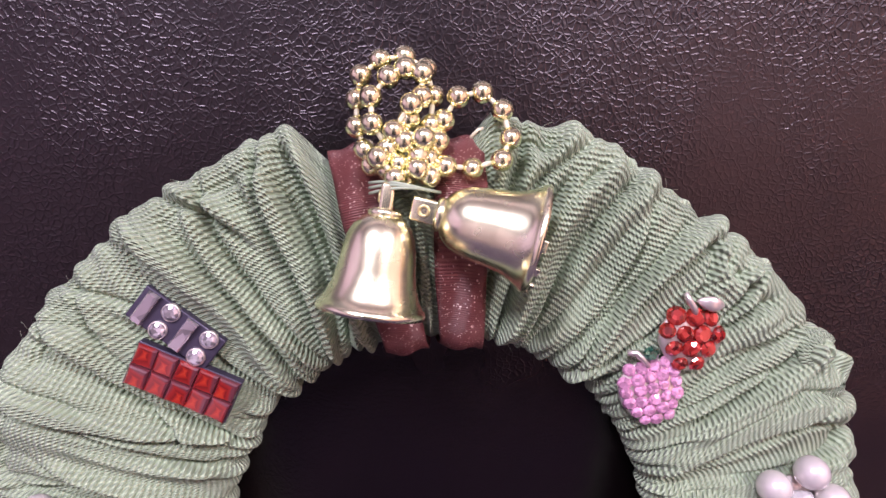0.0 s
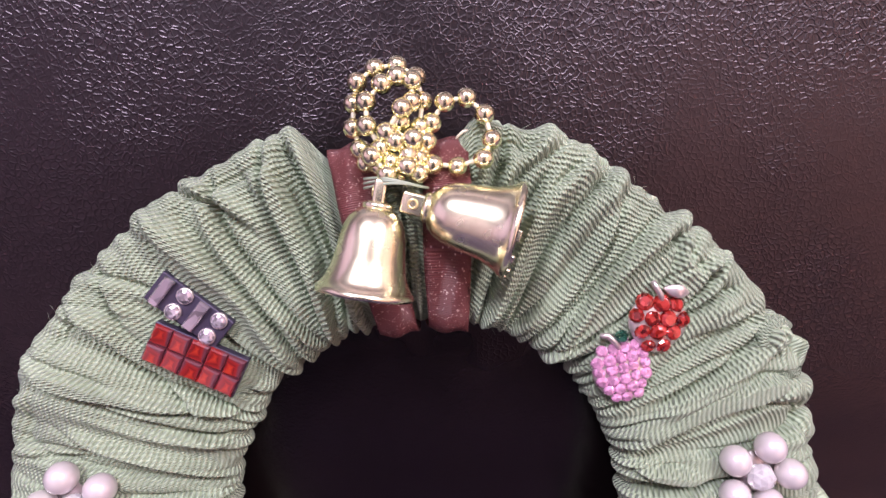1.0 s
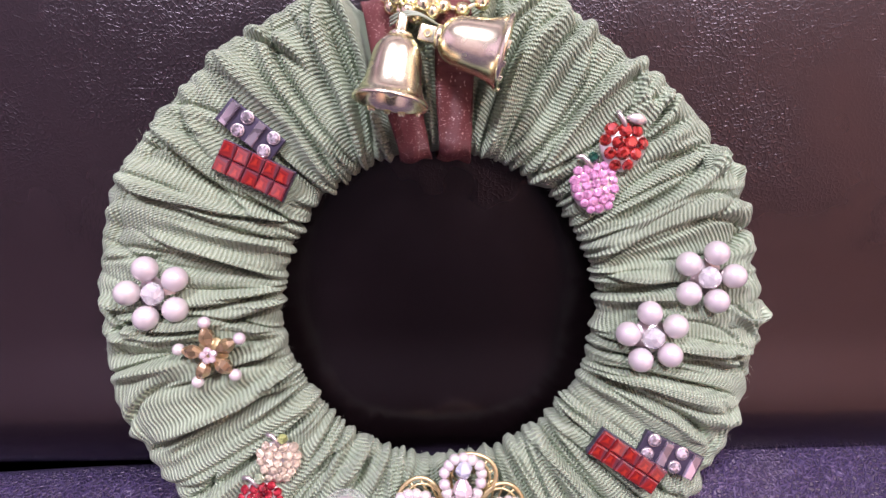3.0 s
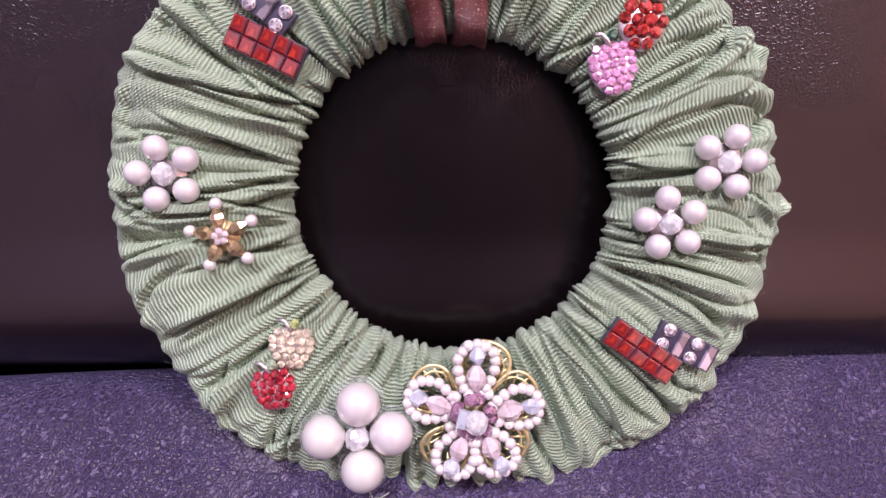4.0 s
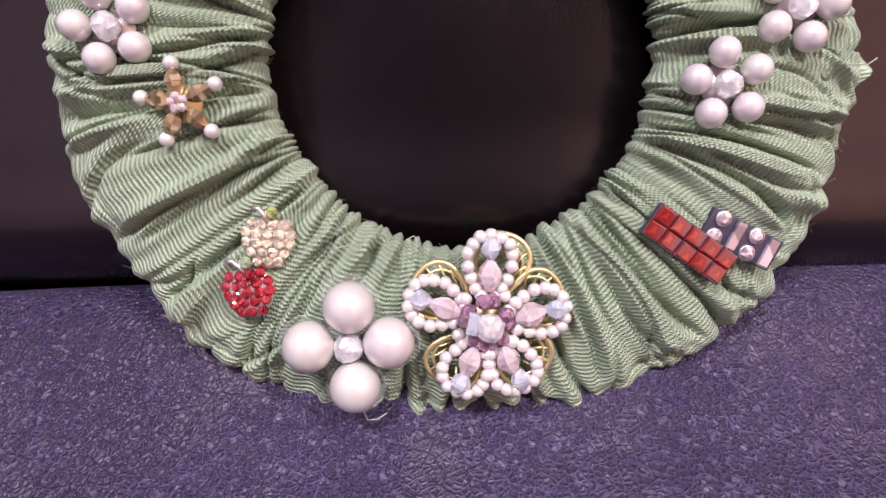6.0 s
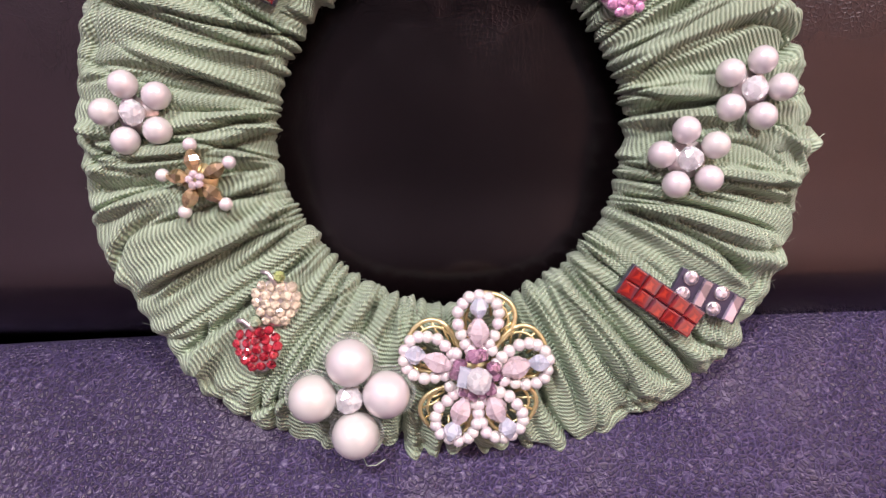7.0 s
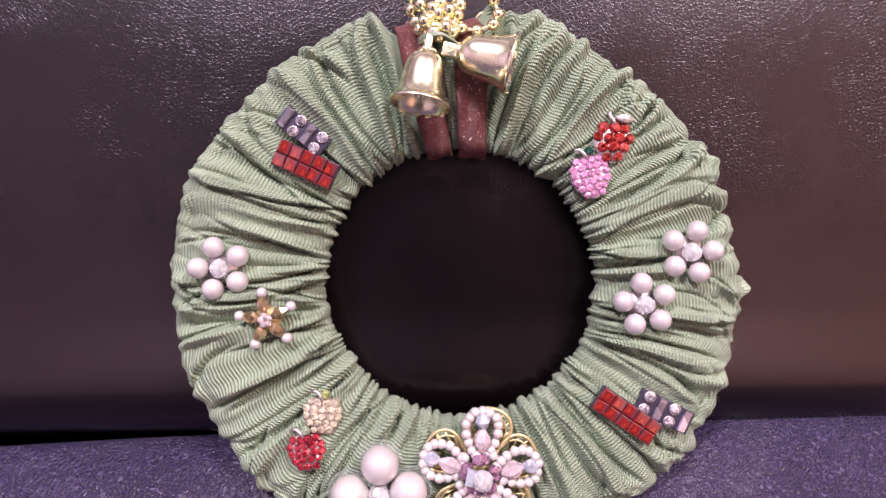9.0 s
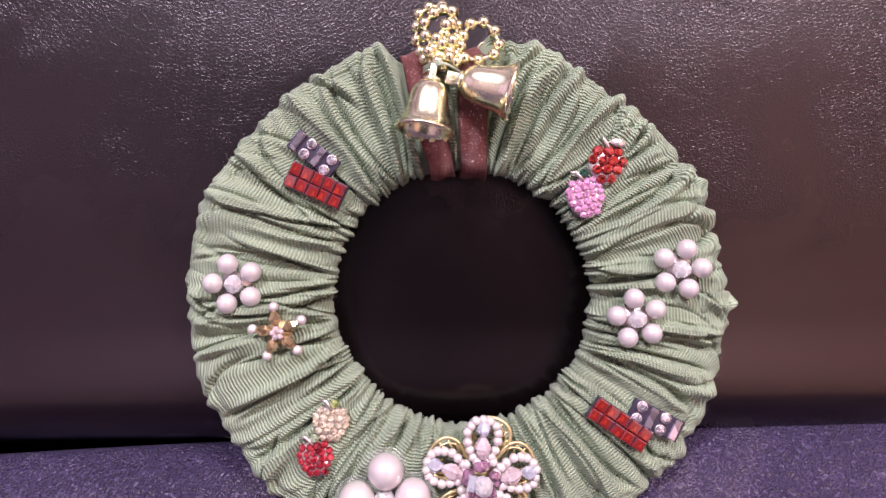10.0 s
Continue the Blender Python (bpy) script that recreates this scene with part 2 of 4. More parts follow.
def glitter_ribbon(name, colour):
    m, nodes, links, b = material(name)
    uv = nodes.new("ShaderNodeUVMap")
    uv.uv_map = "UVMap"
    weave = node(nodes, "ShaderNodeTexWave", Distortion=0.6)
    weave.bands_direction = "Y"
    weave.inputs["Scale"].default_value = math.tau / 20 / 0.00045
    links.new(uv.outputs["UV"], weave.inputs["Vector"])
    speck = node(nodes, "ShaderNodeTexVoronoi", Scale=5200.0)
    links.new(uv.outputs["UV"], speck.inputs["Vector"])
    sep = nodes.new("ShaderNodeSeparateColor")
    links.new(speck.outputs["Color"], sep.inputs[0])
    glint = nodes.new("ShaderNodeMath")
    glint.operation = "GREATER_THAN"
    glint.inputs[1].default_value = 0.965
    links.new(sep.outputs[0], glint.inputs[0])
    mix = nodes.new("ShaderNodeMixRGB")
    mix.inputs[1].default_value = (*colour, 1)
    mix.inputs[2].default_value = (0.7, 0.5, 0.45, 1)
    links.new(glint.outputs[0], mix.inputs[0])
    links.new(mix.outputs[0], b.inputs["Base Color"])
    metal = nodes.new("ShaderNodeMath")
    metal.operation = "MULTIPLY"
    metal.inputs[1].default_value = 0.9
    links.new(glint.outputs[0], metal.inputs[0])
    links.new(metal.outputs[0], b.inputs["Metallic"])
    bump = nodes.new("ShaderNodeBump")
    bump.inputs["Distance"].default_value = 0.00008
    addh = nodes.new("ShaderNodeMath")
    links.new(weave.outputs["Fac"], addh.inputs[0])
    links.new(sep.outputs[1], addh.inputs[1])
    links.new(addh.outputs[0], bump.inputs["Height"])
    links.new(bump.outputs["Normal"], b.inputs["Normal"])
    b.inputs["Roughness"].default_value = 0.42
    return m


# one hide: near black paints the backrest's shade, purple the seat's light
HIDE_BACK_SHADED = leather("backrest_leather_shaded", (0.0030, 0.0016, 0.0020), 860, 0.000085, 0.35, 0.0, 0.066, 0.20, 1.58, 1.0, 0.09, 2600.0, 1.0)
HIDE_SEAT_LIT = leather("seat_leather_lit", (0.043, 0.031, 0.085), 800, 0.00055, 0.37, 0.04, -1.0, 0.28, 1.58, 0.34, 0.30, 1300.0, 0.9)
CLOTH = ribbed_cloth("sage_ribbed_cloth", (0.388, 0.474, 0.334))
RIBBON = glitter_ribbon("maroon_glitter_ribbon", (0.15, 0.040, 0.040))
GOLD_BEAD = simple("gilt_bead", (1.0, 0.92, 0.60), 0.22, metal=1.0)
GOLD_BELL = simple("gilt_plastic", (1.0, 0.92, 0.66), 0.26, metal=1.0, size=300)
GOLD_WIRE = simple("gold_wire", (0.78, 0.66, 0.36), 0.40, metal=0.9)
STRING = simple("bead_string", (0.72, 0.66, 0.5), 0.4)
PEARL = nacre("pearl_nacre", (0.645, 0.595, 0.605))
SEED = nacre("seed_pearl_nacre", (0.68, 0.62, 0.63))
SILVER = simple("silver_setting", (0.74, 0.66, 0.65), 0.38, metal=0.85)
SETTING_DARK = simple("dark_setting", (0.06, 0.05, 0.085), 0.35, metal=0.4)
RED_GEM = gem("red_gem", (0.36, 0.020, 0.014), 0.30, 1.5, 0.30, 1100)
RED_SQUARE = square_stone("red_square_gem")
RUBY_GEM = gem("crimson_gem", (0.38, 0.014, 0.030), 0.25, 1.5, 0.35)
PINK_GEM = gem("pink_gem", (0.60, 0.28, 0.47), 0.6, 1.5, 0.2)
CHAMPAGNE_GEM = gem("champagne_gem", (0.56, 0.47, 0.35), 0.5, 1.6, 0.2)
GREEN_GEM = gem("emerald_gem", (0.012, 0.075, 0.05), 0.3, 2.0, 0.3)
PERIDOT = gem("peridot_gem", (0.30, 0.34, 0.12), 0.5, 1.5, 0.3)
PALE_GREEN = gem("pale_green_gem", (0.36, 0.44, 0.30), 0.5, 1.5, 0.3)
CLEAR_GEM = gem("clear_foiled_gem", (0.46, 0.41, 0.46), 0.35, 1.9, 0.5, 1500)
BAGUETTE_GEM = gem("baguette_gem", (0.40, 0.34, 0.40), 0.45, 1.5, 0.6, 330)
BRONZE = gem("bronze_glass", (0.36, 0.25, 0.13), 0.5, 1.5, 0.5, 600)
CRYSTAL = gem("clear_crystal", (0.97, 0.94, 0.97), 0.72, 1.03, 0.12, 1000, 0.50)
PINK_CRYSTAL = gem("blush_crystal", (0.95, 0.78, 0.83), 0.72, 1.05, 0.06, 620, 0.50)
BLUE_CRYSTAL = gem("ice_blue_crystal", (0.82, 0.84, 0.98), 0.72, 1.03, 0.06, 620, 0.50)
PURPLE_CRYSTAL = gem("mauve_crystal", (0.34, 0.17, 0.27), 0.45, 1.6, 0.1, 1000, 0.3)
CUP = simple("clear_plastic_cup", (0.90, 0.92, 0.90), 0.10, grain=0.02)
CUP.node_tree.nodes["Principled BSDF"].inputs["Alpha"].default_value = 0.16
THREAD = simple("green_thread", (0.36, 0.42, 0.32), 0.6)
# wall and ceiling paints, set by the reflections they give the leather
PLASTER = simple("painted_plaster", (0.54, 0.44, 0.47), 0.7, grain=0.05, size=6)
CEILING_PAINT = simple("ceiling_paint", (0.16, 0.125, 0.145), 0.8, grain=0.04, size=5)
WARM_BOUNCE = simple("warm_bounce_paint", (0.80, 0.56, 0.46), 0.7, grain=0.06, size=6)
MAUVE_BOUNCE = simple("mauve_bounce_paint", (0.60, 0.47, 0.62), 0.7, grain=0.06, size=6)
DARK_REFLECTION_WALL = simple("dark_reflection_paint", (0.010, 0.009, 0.012), 0.7, grain=0.08, size=6)
FLOOR_WOOD = simple("floor_boards", (0.16, 0.10, 0.06), 0.45, grain=0.25, size=8)


# ---- helpers ----
def link_mesh(name, me, parent=None, m=None):
    ob = new(name, me)
    if parent is not None:
        ob.parent = parent
    if m is not None:
        ob.matrix_basis = m
    return ob


def mesh_of(name, bm, mat, smooth=True):
    me = bpy.data.meshes.new(name)
    bm.normal_update()
    bm.to_mesh(me)
    bm.free()
    me.materials.append(mat)
    me.polygons.foreach_set("use_smooth", [smooth] * len(me.polygons))
    return me


def part(name, bm, mat, parent, label="", smooth=True, m=None):
    ob = link_mesh(name, mesh_of(name, bm, mat, smooth), parent, m)
    if label:
        ob["label"] = label
    return ob


def thing(name, label, category, m, group="", kind=""):
    ob = new(name)
    ob.empty_display_size = 0.01
    ob.matrix_world = m
    return tagged(ob, label, category, group, kind)


def box_bm(sx, sy, sz, at=(0, 0, 0), bevel=0.0):
    bm = bmesh.new()
    bmesh.ops.create_cube(bm, size=1, matrix=Matrix.Translation(at) @ Matrix.Diagonal((sx, sy, sz, 1)))
    if bevel:
        bmesh.ops.bevel(bm, geom=list(bm.edges), offset=bevel, segments=3, affect="EDGES", profile=0.6)
    return bm


def grid_mesh(name, pts, mat, close_u=False, close_v=False, uvs=None):
    """A smooth sheet from an array of shape (nu, nv, 3)."""
    nu, nv = pts.shape[:2]
    iu = np.arange(nu if close_u else nu - 1)
    iv = np.arange(nv if close_v else nv - 1)
    a, b_ = np.meshgrid(iu, iv, indexing="ij")
    a2, b2 = (a + 1) % nu, (b_ + 1) % nv
    quads = np.stack([a * nv + b_, a2 * nv + b_, a2 * nv + b2, a * nv + b2], -1).reshape(-1, 4)
    me = bpy.data.meshes.new(name)
    me.vertices.add(nu * nv)
    me.vertices.foreach_set("co", pts.reshape(-1).astype(np.float32))
    me.loops.add(quads.size)
    me.loops.foreach_set("vertex_index", quads.reshape(-1).astype(np.int32))
    me.polygons.add(len(quads))
    me.polygons.foreach_set("loop_start", (np.arange(len(quads)) * 4).astype(np.int32))
    me.update(calc_edges=True)
    me.polygons.foreach_set("use_smooth", [True] * len(quads))
    if uvs is not None:
        layer = me.uv_layers.new(name="UVMap")
        u = uvs(a.reshape(-1), b_.reshape(-1), a.reshape(-1) + 1, b_.reshape(-1) + 1)
        layer.data.foreach_set("uv", u.reshape(-1).astype(np.float32))
    me.materials.append(mat)
    me.validate()
    return me


def tube_mesh(name, points, radius, mat, sides=6, closed=False):
    """A round wire along points."""
    pts = [Vector(p) for p in points]
    n = len(pts)
    rings = []
    for i, p in enumerate(pts):
        before = pts[i - 1] if (i or closed) else p
        after = pts[(i + 1) % n] if (i < n - 1 or closed) else p
        d = (after - before).normalized()
        q = d.to_track_quat("Z", "Y")
        rings.append([p + q @ Vector((math.cos(k * math.tau / sides) * radius, math.sin(k * math.tau / sides) * radius, 0)) for k in range(sides)])
    bm = bmesh.new()
    vs = [[bm.verts.new(v) for v in r] for r in rings]
    for i in range(n if closed else n - 1):
        r1, r2 = vs[i], vs[(i + 1) % n]
        for k in range(sides):
            bm.faces.new((r1[k], r1[(k + 1) % sides], r2[(k + 1) % sides], r2[k]))
    if not closed:
        bm.faces.new(list(reversed(vs[0])))
        bm.faces.new(vs[-1])
    return mesh_of(name, bm, mat)


def lathe_bm(profile, sides=40):
    """Turn (radius, height) pairs about z."""
    bm = bmesh.new()
    rings = [[bm.verts.new((r * math.cos(k * math.tau / sides), r * math.sin(k * math.tau / sides), z)) for k in range(sides)] for r, z in profile]
    for r1, r2 in zip(rings, rings[1:]):
        for k in range(sides):
            bm.faces.new((r1[k], r1[(k + 1) % sides], r2[(k + 1) % sides], r2[k]))
    bmesh.ops.remove_doubles(bm, verts=bm.verts, dist=1e-6)
    bmesh.ops.recalc_face_normals(bm, faces=bm.faces)
    return bm


def ball_mesh(name, r, mat, seg=24):
    bm = bmesh.new()
    bmesh.ops.create_uvsphere(bm, u_segments=seg, v_segments=seg // 2 + 2, radius=r)
    return mesh_of(name, bm, mat)


def bicone_bm(r, length, sides=6):
    """A faceted bead along x."""
    bm = lathe_bm([(r * 0.3, -length / 2), (r * 0.85, -length * 0.2), (r, 0), (r * 0.85, length * 0.2), (r * 0.3, length / 2)], sides)
    for f in ([e for e in bm.edges if e.is_boundary],):
        bmesh.ops.holes_fill(bm, edges=f)
    bmesh.ops.transform(bm, matrix=pose(0, 0, 0, 0, 90, 0), verts=bm.verts)
    bmesh.ops.recalc_face_normals(bm, faces=bm.faces)
    return bm


def gem_bm(r, h, sides=8):
    """A round stone: girdle, crown facets and a table, +z up, base at 0."""
    bm = lathe_bm([(r * 0.9, 0), (r, h * 0.25), (r * 0.86, h * 0.62), (r * 0.55, h)], sides)
    bmesh.ops.holes_fill(bm, edges=[e for e in bm.edges if e.is_boundary])
    bmesh.ops.recalc_face_normals(bm, faces=bm.faces)
    return bm


def step_gem_bm(sx, sy, h):
    """A rectangular step-cut stone, base at z = 0."""
    bm = bmesh.new()
    loops = []
    for k, z in ((0.96, 0), (1.0, h * 0.35), (0.90, h * 0.78), (0.74, h)):
        inset = min(sx, sy) * (1 - k) / 2
        x, y = sx / 2 - inset, sy / 2 - inset
        loops.append([bm.verts.new(v) for v in ((x, y, z), (-x, y, z), (-x, -y, z), (x, -y, z))])
    for a, b_ in zip(loops, loops[1:]):
        for k in range(4):
            bm.faces.new((a[k], a[(k + 1) % 4], b_[(k + 1) % 4], b_[k]))
    bm.faces.new(loops[-1])
    bm.faces.new(list(reversed(loops[0])))
    bmesh.ops.recalc_face_normals(bm, faces=bm.faces)
    return bm


# ---- the unseen room: wall and ceiling colours shape what the leather reflects ----
def slab(name, sx, sy, sz, at, mat, label, category):
    ob = link_mesh(name, mesh_of(name, box_bm(sx, sy, sz), mat, False), None, Matrix.Translation(at))
    return tagged(ob, label, category, kind="structure")


slab("floor", 4.6, 2.8, 0.1, (0, -0.4, -0.05), FLOOR_WOOD, "dark brown wooden floor under the sofa", "floor")
slab("wall_north", 4.6, 0.12, 2.4, (0, 1.06, 1.2), PLASTER, "plain pale painted wall behind the sofa", "wall")
# added near-black wall: the backrest inside the hole reflects dark
slab("wall_south", 1.5, 0.12, 2.4, (0, -1.92, 1.2), DARK_REFLECTION_WALL, "unseen near-black wall added to darken the leather's reflection", "wall")
# added pale flanks: leather beside the wreath reflects brighter, warmer on the right
for k, x in ((1, -1.525), (2, 1.525)):
    slab("wall_south_%d" % k, 1.55, 0.12, 2.4, (x, -1.86, 1.2), PLASTER if x < 0 else WARM_BOUNCE, "unseen pale wall added to brighten the leather's side reflections", "wall")
# added side walls: mauve and beige tint the backrest's left and right
slab("wall_west", 0.12, 3.04, 2.4, (-2.36, -0.4, 1.2), MAUVE_BOUNCE, "unseen side wall, mauve to tint the leather's left reflection", "wall")
slab("wall_east", 0.12, 3.04, 2.4, (2.36, -0.4, 1.2), WARM_BOUNCE, "unseen side wall, warm beige to tint the leather's right reflection", "wall")
# unseen ceiling, dulled so the leather in the hole reflects less
slab("ceiling", 4.84, 3.04, 0.1, (0, -0.4, 2.452), CEILING_PAINT, "unseen ceiling, kept dull grey to dim the leather's reflection", "ceiling")


# ---- the sofa ----
def profile_sheet(curve, count):
    """Even points along a polyline, smoothed."""
    c = np.array(curve, float)
    d = np.r_[0, np.cumsum(np.hypot(*np.diff(c, axis=0).T))]
    t = np.linspace(0, d[-1], count)
    p = np.stack([np.interp(t, d, c[:, 0]), np.interp(t, d, c[:, 1])], 1)
    for _ in range(count // 90 + 1):
        p[1:-1] = (p[:-2] + 2 * p[1:-1] + p[2:]) / 4
    return p


def cushion(name, curve, width, mat, parent, swell, seed, m, nx=160, ns=420, press=0.0):
    """A stuffed cushion: a closed outline swept across, with soft ends and gentle sags."""
    p = profile_sheet(curve, ns)
    mid = p.mean(0)
    x = np.linspace(-1, 1, nx)
    rng = np.random.RandomState(seed)
    k = 1 - 0.5 * np.clip((np.abs(x) - 0.93) / 0.07, 0, 1) ** 3
    pts = np.zeros((nx, ns, 3))
    pts[:, :, 0] = x[:, None] * width / 2
    pts[:, :, 1] = mid[0] + (p[None, :, 0] - mid[0]) * k[:, None]
    pts[:, :, 2] = mid[1] + (p[None, :, 1] - mid[1]) * k[:, None]
    s = np.linspace(0, 1, ns)
    for _ in range(7):
        fx, fs, ph = rng.uniform(2, 11), rng.uniform(4, 16), rng.uniform(0, 6.3)
        w = swell / 7 * np.sin(fx * x[:, None] * width + fs * s[None] + ph)
        pts[:, :, 2] += w * 0.7
        pts[:, :, 1] += w * 0.7
    pts[:, :, 2] += press * (1 - np.exp(-(pts[:, :1, 0] / 0.11) ** 2))
    me = grid_mesh(name, pts, mat, False, True)
    bm = bmesh.new()
    bm.from_mesh(me)
    bmesh.ops.holes_fill(bm, edges=[e for e in bm.edges if e.is_boundary])
    bm.to_mesh(me)
    bm.free()
    me.polygons.foreach_set("use_smooth", [True] * len(me.polygons))
    return link_mesh(name, me, parent, m)


sofa = thing("sofa", "dark brown leather sofa with a purplish sheen", "sofa", pose(0, 0, 0))
# seat: y towards the back, z height above the seat level
SEAT_CURVE = [(-0.62, -0.10), (-0.635, -0.06), (-0.61, -0.015), (-0.55, -0.003), (-0.30, 0.001), (-0.12, -0.0060), (-0.07, -0.0068), (-0.045, -0.0058), (-0.028, -0.0018), (-0.012, 0.0042),
              (-0.004, 0.0060), (0.002, 0.0056), (0.008, 0.002), (0.013, -0.008), (0.016, -0.03), (0.014, -0.12), (-0.3, -0.13), (-0.6, -0.12)]
cushion("seat_cushion", SEAT_CURVE, 1.7, HIDE_SEAT_LIT, sofa, 0.0012, 4, Matrix.Translation((0, 0, SEAT + 0.0016)) @ pose(0, 0, 0, 0, -1.15, 2.4), nx=240, ns=900, press=0.0014)
# backrest: in the wreath's frame, y into the cushion
BACK_CURVE = [(0.050, -0.0565), (0.037, -0.0532), (0.0268, -0.0475), (0.0202, -0.039), (0.0192, -0.032), (0.0216, -0.014), (0.0206, 0.003), (0.0180, 0.025), (0.0135, 0.07), (0.0115, 0.12), (0.010, 0.25), (0.02, 0.40),
              (0.05, 0.47), (0.10, 0.49), (0.16, 0.46), (0.19, 0.38), (0.19, 0.0), (0.17, -0.15), (0.075, -0.16), (0.060, -0.085)]
cushion("backrest", BACK_CURVE, 1.7, HIDE_BACK_SHADED, sofa, 0.0008, 9, BASE, nx=240, ns=900)
part("base_frame", box_bm(1.68, 0.74, 0.26, (0, -0.21, 0.19), 0.015), HIDE_SEAT_LIT, sofa)
for x in (-0.95, 0.95):
    part("armrest", box_bm(0.2, 0.86, 0.56, (x, -0.2, 0.34), 0.05), HIDE_SEAT_LIT, sofa)
for x in (-0.8, 0.8):
    for y in (-0.5, 0.1):
        part("leg", box_bm(0.05, 0.05, 0.062, (x, y, 0.031), 0.006), FLOOR_WOOD, sofa)

# ---- the wreath ----
R_IN, Y_MID, Y_HALF = 0.0380, 0.0088, 0.0060


def r_out(u):
    """The ring's outer edge: a little wider than tall, drawn in under the ribbon."""
    c = np.cos(u)
    r = 78.7 + 0.15 * c - 1.13 * np.sin(u) + 2.0 * np.cos(2 * u) - 0.15 * np.sin(2 * u) - 0.42 * np.cos(3 * u) - 1.16 * np.sin(3 * u) + 0.2 * np.cos(4 * u) - 0.2 * np.sin(4 * u) + 0.54 * np.sin(5 * u)
    r = r + 1.2 * np.clip(-np.sin(u), 0, 1) - 3.4 * np.exp(-((c - 0.52) / 0.44) ** 2) * (np.sin(u) > 0)
    for at, more in ((-2.44, 1.9), (-0.6, 1.3), (0.05, 0.7), (2.5, 0.8)):
        r = r + more * np.exp(6 * (np.cos(u - at) - 1))
    pinch = np.exp(-((c + 0.095) / 0.182) ** 8) * (np.sin(u) > 0)
    return 0.001 * r - 0.0085 * pinch


def r_in(u):
    return R_IN + 0.0005 + 0.0009 * np.cos(u + 0.5) - 0.0012 * np.exp(3 * (np.cos(u - 1.4) - 1))


def ring(u, a, out=0.0):
    """A point of the padded ring: u round it, a round its section (0 outer edge, 90 degrees front), moved out along the normal."""
    ca, sa = np.cos(a), np.sin(a)
    n = 2 / 2.7
    cx, sx = np.sign(ca) * np.abs(ca) ** n, np.sign(sa) * np.abs(sa) ** n
    ro = r_out(u)
    rw = (ro - r_in(u)) / 2
    nr, ny = np.sign(ca) * np.abs(ca) ** 1.3 / rw, np.sign(sa) * np.abs(sa) ** 1.3 / Y_HALF
    ln = np.sqrt(nr ** 2 + ny ** 2) + 1e-9
    r = (ro + r_in(u)) / 2 + rw * cx + out * nr / ln
    y = Y_MID - Y_HALF * sx - out * ny / ln + 0.003 * np.clip(cx, 0, 1) * (1 - 3.2 * np.clip(np.sin(u), 0, 1))
    return np.stack([r * np.cos(u), y, r * np.sin(u)], -1)


def wavy(rng, u, q, lo, hi, terms, qs=2.0):
    """Smooth noise that closes round the ring."""
    s = 0
    for _ in range(terms):
        s = s + np.sin(rng.randint(lo, hi) * u + rng.uniform(-qs, qs) * q + rng.uniform(0, 6.3)) / math.sqrt(terms)
    return s


def puff(rng, phase, count, sharp):
    """Rounded pleats with narrow valleys, each of its own height."""
    heights = rng.uniform(0.2, 1.0, count)
    cell = np.floor(phase).astype(int) % count
    return heights[cell] * np.abs(np.sin(math.pi * phase)) ** sharp


def folds(rng, U, rho, count, first, last, high, wide, slant):
    """Single gathered folds: each a rounded ridge with a sharp crease at its foot, that starts and dies away somewhere across the ring."""
    d = np.zeros(U.shape)
    for k in range(count):
        u0 = math.tau * (k + rng.uniform(-0.42, 0.42)) / count
        a, b = rng.uniform(*first), rng.uniform(*last)
        h, w, lean, bow, side = rng.uniform(*high), rng.uniform(*wide), rng.normal(0, slant), rng.normal(0, slant * 0.7), rng.choice((-1, 1))
        near = np.abs((U[:, 0] - u0 + math.pi) % math.tau - math.pi) < 0.30
        u, q = U[near], rho[near]
        x = (u - u0 + math.pi) % math.tau - math.pi - lean * (q - 0.4) - bow * np.sin(math.pi * q)
        x = x * (0.038 + 0.043 * q)
        fade = 1 / (1 + np.exp(-(q - a) / 0.035)) / (1 + np.exp((q - b) / 0.05))
        ww = w * (0.70 + 0.5 * q)
        ridge = np.exp(-(np.abs(x) / ww) ** 2.4)
        crease = np.exp(-((x - side * 1.35 * ww) / (0.42 * ww)) ** 2)
        d[near] += 1.2 * h * fade * (ridge - 1.05 * crease)
    return d


RIBBON_BANDS = ((-0.0138, -0.0054), (0.0032, 0.0042))
PRESSED = ((-0.0457, 0.0330, 0.0075), (-0.0373, 0.0300, 0.0075), (-0.0455, 0.0440, 0.0055), (-0.0385, 0.0385, 0.0055), (0.0422, 0.0374, 0.0085), (0.0362, 0.0282, 0.0085), (-0.0381, -0.0366, 0.008),
           (-0.0426, -0.0468, 0.008), (0.0400, -0.0340, 0.0075), (0.0510, -0.0412, 0.0075), (0.0530, -0.0350, 0.006), (0.0605, -0.0388, 0.006), (-0.0652, 0.0042, 0.008), (0.0634, 0.0074, 0.008), (0.0505, -0.0068, 0.008),
           (-0.0525, -0.0097, 0.007), (-0.0224, -0.0573, 0.013), (0.0050, -0.0524, 0.015))


